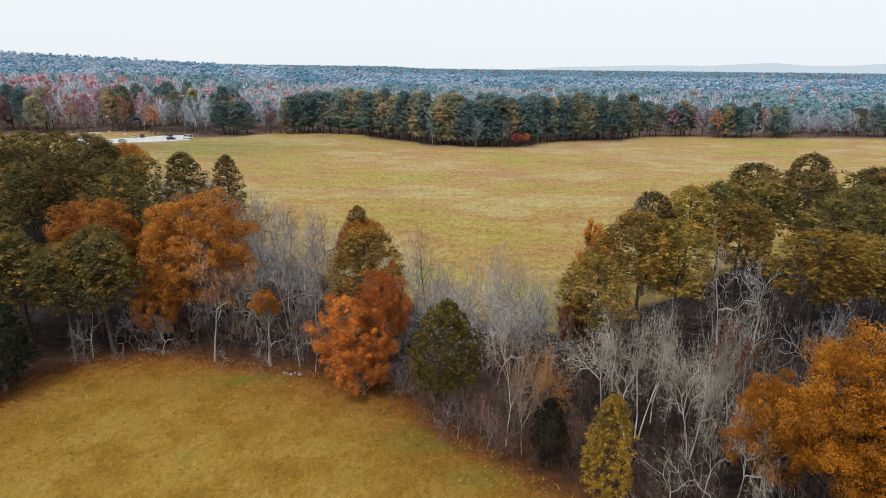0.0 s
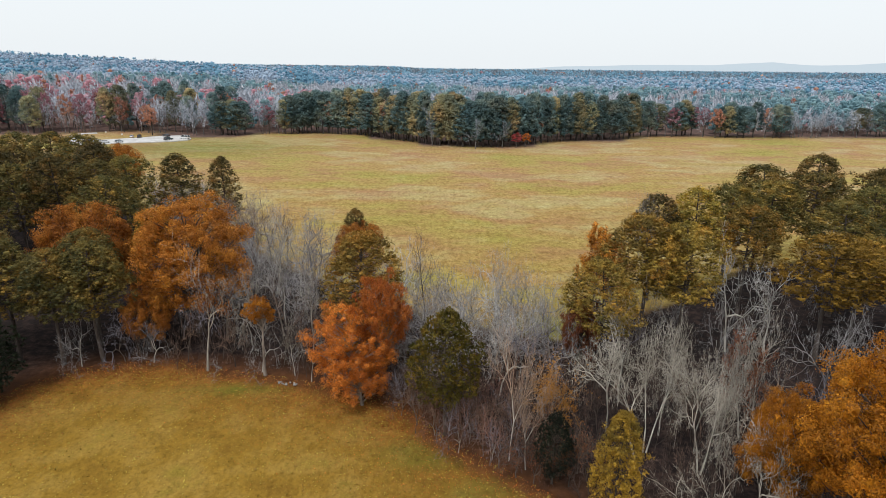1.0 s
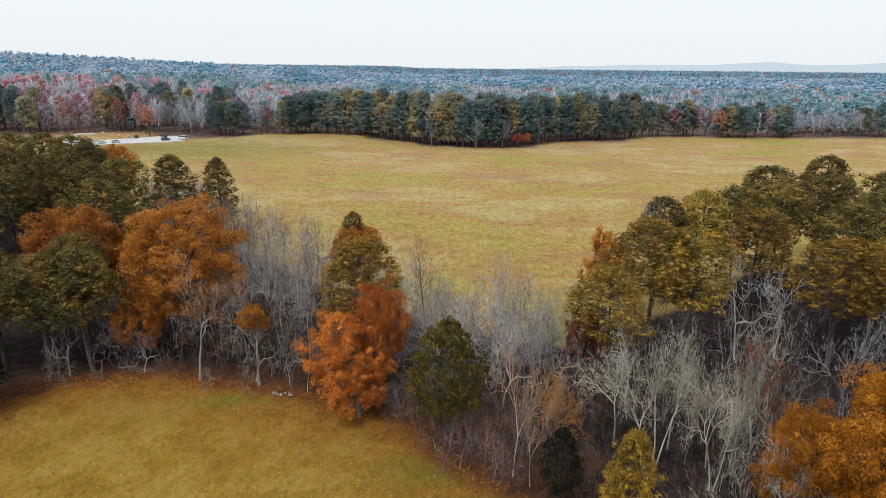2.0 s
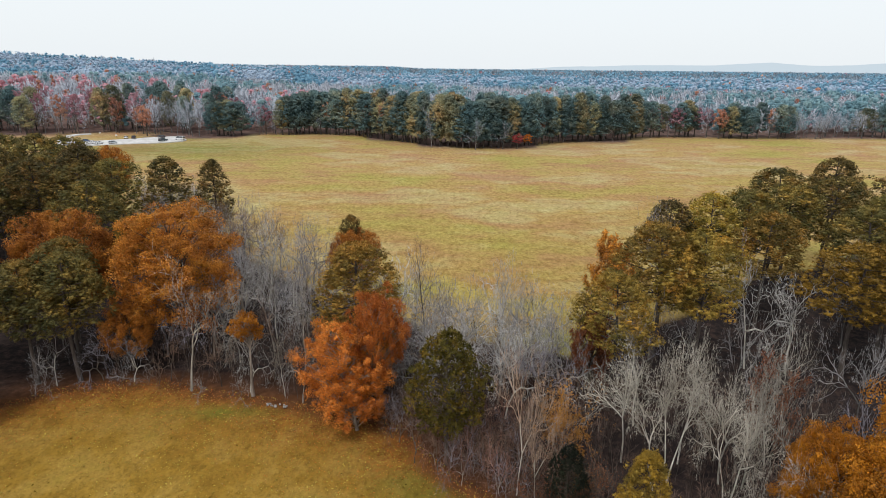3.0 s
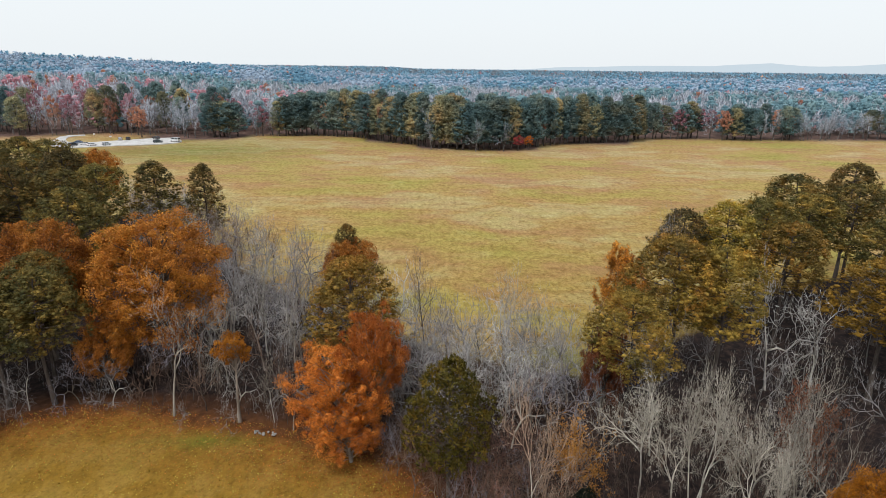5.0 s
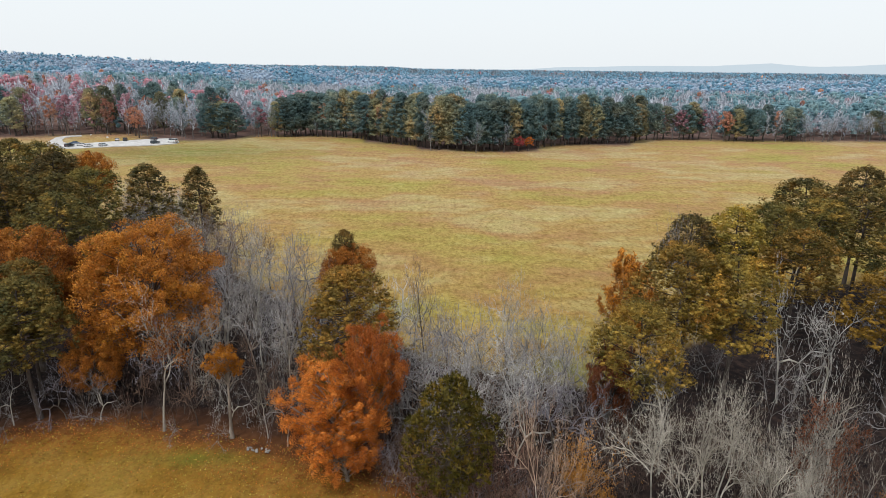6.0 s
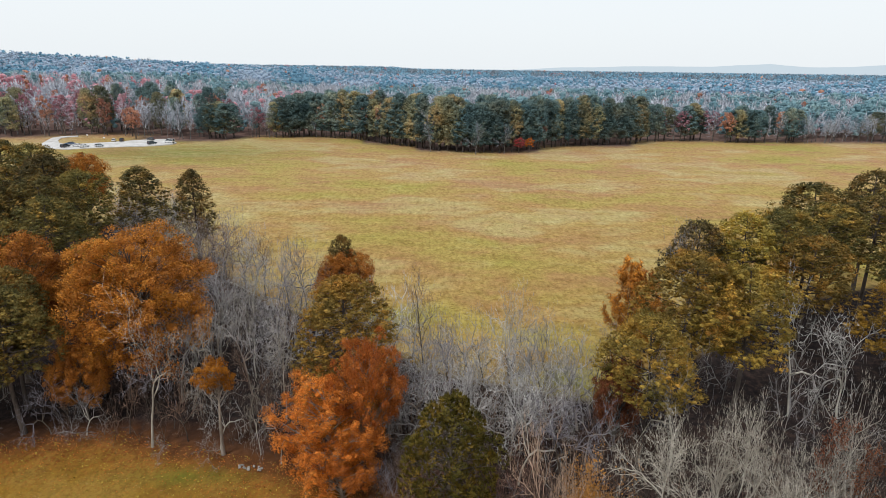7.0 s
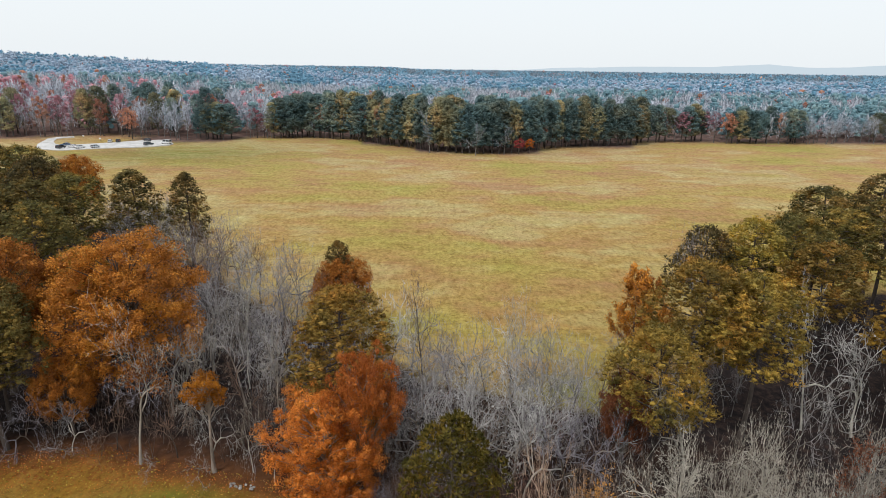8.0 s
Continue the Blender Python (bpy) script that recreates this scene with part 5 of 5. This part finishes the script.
# side outlines, front to the right: lower body and the glasshouse above it
CAR_FORMS = {
    "sedan": (4.7, 1.82, [(-2.3, 0.35), (-2.35, 0.75), (-2.25, 0.98), (-1.6, 1.02), (1.0, 0.98), (2.1, 0.85), (2.35, 0.7), (2.35, 0.35)], [(-1.75, 1.0), (-1.0, 1.42), (0.3, 1.45), (1.15, 0.97)]),
    "suv": (4.6, 1.9, [(-2.25, 0.4), (-2.3, 0.85), (-2.25, 1.08), (-1.6, 1.1), (0.9, 1.08), (2.0, 1.0), (2.3, 0.85), (2.3, 0.4)], [(-2.2, 1.08), (-1.95, 1.66), (0.25, 1.70), (1.05, 1.07)]),
    "hatchback": (4.1, 1.76, [(-2.0, 0.35), (-2.05, 0.8), (-2.0, 1.0), (-1.4, 1.02), (0.9, 0.99), (1.8, 0.86), (2.05, 0.7), (2.05, 0.35)], [(-1.95, 1.0), (-1.6, 1.46), (0.2, 1.5), (1.05, 0.98)]),
    "van": (5.6, 2.0, [(-2.75, 0.4), (-2.8, 0.9), (-2.78, 1.25), (-1.8, 1.28), (1.6, 1.22), (2.5, 1.05), (2.8, 0.85), (2.8, 0.4)], [(-2.76, 1.25), (-2.6, 2.1), (1.1, 2.15), (1.95, 1.2)]),
}


def car(form, x, y, heading, colour, label):
    length, width, low, high = CAR_FORMS[form]
    w = width / 2
    paint = plain_mat("car_paint", colour, 0.3, 0.2, 0.5, 0.6)
    root = new("van" if form == "van" else "car")
    root.matrix_basis = pose(x, y, float(gz(x, y)) + 0.28, 0, 0, heading)
    tagged(root, label, "van" if form == "van" else "car", "cars in the car park", "thing")
    body = part("body", loft([[(px, yy * w, pz if pz < 0.5 else pz - dz) for px, pz in low] for yy, dz in ((-1, 0.16), (-0.96, 0.03), (-0.6, 0), (0.6, 0), (0.96, 0.03), (1, 0.16))]), paint, root)
    roof = [(high[1][0] + 0.02, high[1][1]), (high[2][0] - 0.02, high[2][1])]
    part("glasshouse", loft([[(px, s * (w * (0.94 if i in (0, 3) else 0.78)), pz) for i, (px, pz) in enumerate(high)] for s in (-1, 1)]), M_GLASS, root, "dark tinted windows")
    part("roof", loft([[(roof[0][0] - 0.05, s * w * 0.79, roof[0][1] - 0.02), (roof[0][0] + 0.1, s * w * 0.72, roof[0][1] + 0.05), (roof[1][0] - 0.1, s * w * 0.72, roof[1][1] + 0.05), (roof[1][0] + 0.08, s * w * 0.79, roof[1][1] - 0.02)] for s in (-1, 1)]), paint, root)
    for s in (-1, 1):
        for (ax, az), (bx, bz), t in ((high[0], high[1], 0.12), (high[3], high[2], 0.08), (((high[0][0] + high[3][0]) / 2, high[0][1]), ((high[1][0] + high[2][0]) / 2, high[1][1]), 0.08)):
            part("pillar", loft([[(ax - t, s * w * 0.95, az), (ax + t, s * w * 0.95, az), (bx + t, s * w * 0.80, bz), (bx - t, s * w * 0.80, bz)], [(ax - t, s * w * 0.90, az), (ax + t, s * w * 0.90, az), (bx + t, s * w * 0.75, bz), (bx - t, s * w * 0.75, bz)]]), paint, root)
        for ex in (-0.3, 0.3):
            tyre = part("wheel", disc((ex * length, s * (w - 0.1), 0.33), 0.33, 0.22), M_TYRE, root)
            part("rim", disc((ex * length, s * (w + 0.005), 0.33), 0.2, 0.03, 10), M_RIM, tyre)
        part("headlight", slab((length / 2 - 0.06, s * w * 0.7, low[5][1] - 0.13), 0.12, 0.36, 0.14), M_LAMP, root)
        part("tail_light", slab((-length / 2 + 0.05, s * w * 0.78, low[2][1] - 0.15), 0.1, 0.26, 0.18), M_TAIL, root)
        part("mirror", slab((high[3][0] - 0.15, s * (w + 0.08), high[3][1] + 0.05), 0.12, 0.18, 0.13), paint, root)
    part("bumper", slab((length / 2 - 0.02, 0, 0.45), 0.14, width * 0.94, 0.2), M_PLASTIC, root)
    part("bumper", slab((-length / 2 + 0.02, 0, 0.45), 0.14, width * 0.94, 0.2), M_PLASTIC, root)


WHITE, SILVER, BLACK, BLUE, TEAL = (0.8, 0.8, 0.8), (0.5, 0.55, 0.58), (0.02, 0.022, 0.026), (0.07, 0.11, 0.18), (0.02, 0.04, 0.05)
car("van", -141.5, 329.5, 160, WHITE, "white panel van parked at the end of the gravel")
car("suv", -147.8, 323.5, 60, TEAL, "dark sport utility car parked on gravel")
car("sedan", -156.5, 340.5, 150, BLACK, "black saloon car parked on gravel")
car("suv", -168.6, 334.0, 110, BLACK, "black car parked at the gravel's edge")
car("hatchback", -172.4, 333.2, 110, WHITE, "small white car parked at the gravel's edge")
car("hatchback", -168.2, 311.8, 70, SILVER, "silver hatchback parked on gravel")
car("sedan", -174.0, 309.0, 70, WHITE, "pale saloon car parked on gravel")
car("sedan", -179.0, 311.5, 165, WHITE, "white low car parked on gravel")
car("suv", -182.4, 307.5, 80, BLACK, "black and white car parked on gravel")
car("sedan", -186.0, 317.5, 190, BLUE, "dark blue saloon car driving lane side")
car("suv", -190.5, 385.0, 200, BLACK, "dark car on the lane under the trees")


def sign(x, y, turn):
    root = new("sign")
    root.matrix_basis = pose(x, y, float(gz(x, y)), 0, 0, turn)
    tagged(root, "small white board on a wooden post", "sign", "signs by the car park", "thing")
    part("post", slab((0, 0, 0.7), 0.12, 0.12, 1.6), M_BARK, root)
    part("board", slab((0, -0.09, 1.3), 1.0, 0.05, 0.7), M_LAMP, root, "plain white board")


sign(-181.5, 340.5, 10)
sign(-197, 352, -15)

# ---- small things on the meadow ----
rs = np.random.default_rng(5)


def meadow_points(n, x0, x1, y0, y1, reach):
    """Points on the front meadow, thinning out away from the trees."""
    out = []
    while len(out) < n:
        x, y = rs.uniform(x0, x1), rs.uniform(y0, y1)
        g = poly_gap(x, y, NEAR_WOOD)
        if g > -2.5 and rs.uniform() < math.exp(-max(0, g) / reach):
            out.append((x, y))
    p = np.array(out)
    z = gz(p[:, 0], p[:, 1]) + [noise.noise((x * 0.08, y * 0.08, 0.0)) * 0.35 + noise.noise((x * 0.3, y * 0.3, 4.0)) * 0.10 for x, y in out]
    return np.column_stack([p, z])


def strew(name, count, box, reach, size, material, label):
    p = meadow_points(count, *box, reach) + (0, 0, 0.05)
    acc = Acc()
    leaves(acc, rs, p, np.tile((0, 0, 1.0), (count, 1)) * 1.2, size)
    tagged(new(name, acc.mesh(name, material)), label, "leaves", kind="stuff")


strew("fallen_leaves", 9000, (-60, 20, 38, 80), 4.0, 0.12, M_OAK_RED, "russet leaves fallen on the grass by the trees")
strew("fallen_leaves", 5000, (-60, 20, 38, 80), 12.0, 0.10, leaf_mat("dry_leaves", (0.30, 0.17, 0.06), (0.46, 0.30, 0.12), (0.60, 0.45, 0.22)), "dry tan leaves scattered over the meadow")


def tufts_of_grass():
    acc = Acc()
    p = meadow_points(8000, -60, 20, 38, 80, 60) + (0, 0, 0.06)
    leaves(acc, rs, p, np.tile((0, 0, 1.3), (len(p), 1)), 0.2)
    tagged(new("grass", acc.mesh("grass", leaf_mat("meadow_grass", (0.25, 0.17, 0.028), (0.34, 0.235, 0.040), (0.40, 0.31, 0.060), 0.2))), "short yellowing tufts of meadow grass", "grass", kind="stuff")
    acc = Acc()
    for x, y, z in meadow_points(40, -45, -2, 42, 66, 60):
        r = rs.uniform(0.04, 0.09)
        k = 5
        ring = [(x + math.cos(i * 1.2566) * r * rs.uniform(0.7, 1.2), y + math.sin(i * 1.2566) * r * rs.uniform(0.7, 1.2), z - 0.02) for i in range(k)]
        acc.add(ring + [(x, y, z + r * 0.55)], [(i, (i + 1) % k, k) for i in range(k)])
    tagged(new("clods", acc.mesh("clods", bark_mat("dark_soil", (0.085, 0.047, 0.018), (0.16, 0.09, 0.035)))), "small dark clods of soil in the grass", "soil", kind="stuff")


tufts_of_grass()


def stone_pile(x, y):
    root = new("stone_pile")
    root.matrix_basis = pose(x, y, float(gz(x, y)), 0, 0, -12)
    tagged(root, "low heap of pale stones at the wood's edge", "stones", "", "thing")
    for i in range(14):
        bm = bmesh.new()
        bmesh.ops.create_icosphere(bm, subdivisions=1, radius=rs.uniform(0.12, 0.24))
        for v in bm.verts:
            v.co *= rs.uniform(0.8, 1.15)
            v.co.z *= 0.65
        bmesh.ops.translate(bm, verts=bm.verts, vec=(rs.uniform(-1.3, 1.3), rs.uniform(-0.35, 0.35), rs.uniform(0.05, 0.3)))
        part("stone", bm, M_STONE, root)


M_STONE = bark_mat("pale_stone", (0.22, 0.20, 0.18), (0.50, 0.47, 0.43), 4.0, 1.0)
stone_pile(-20.0, 71.0)
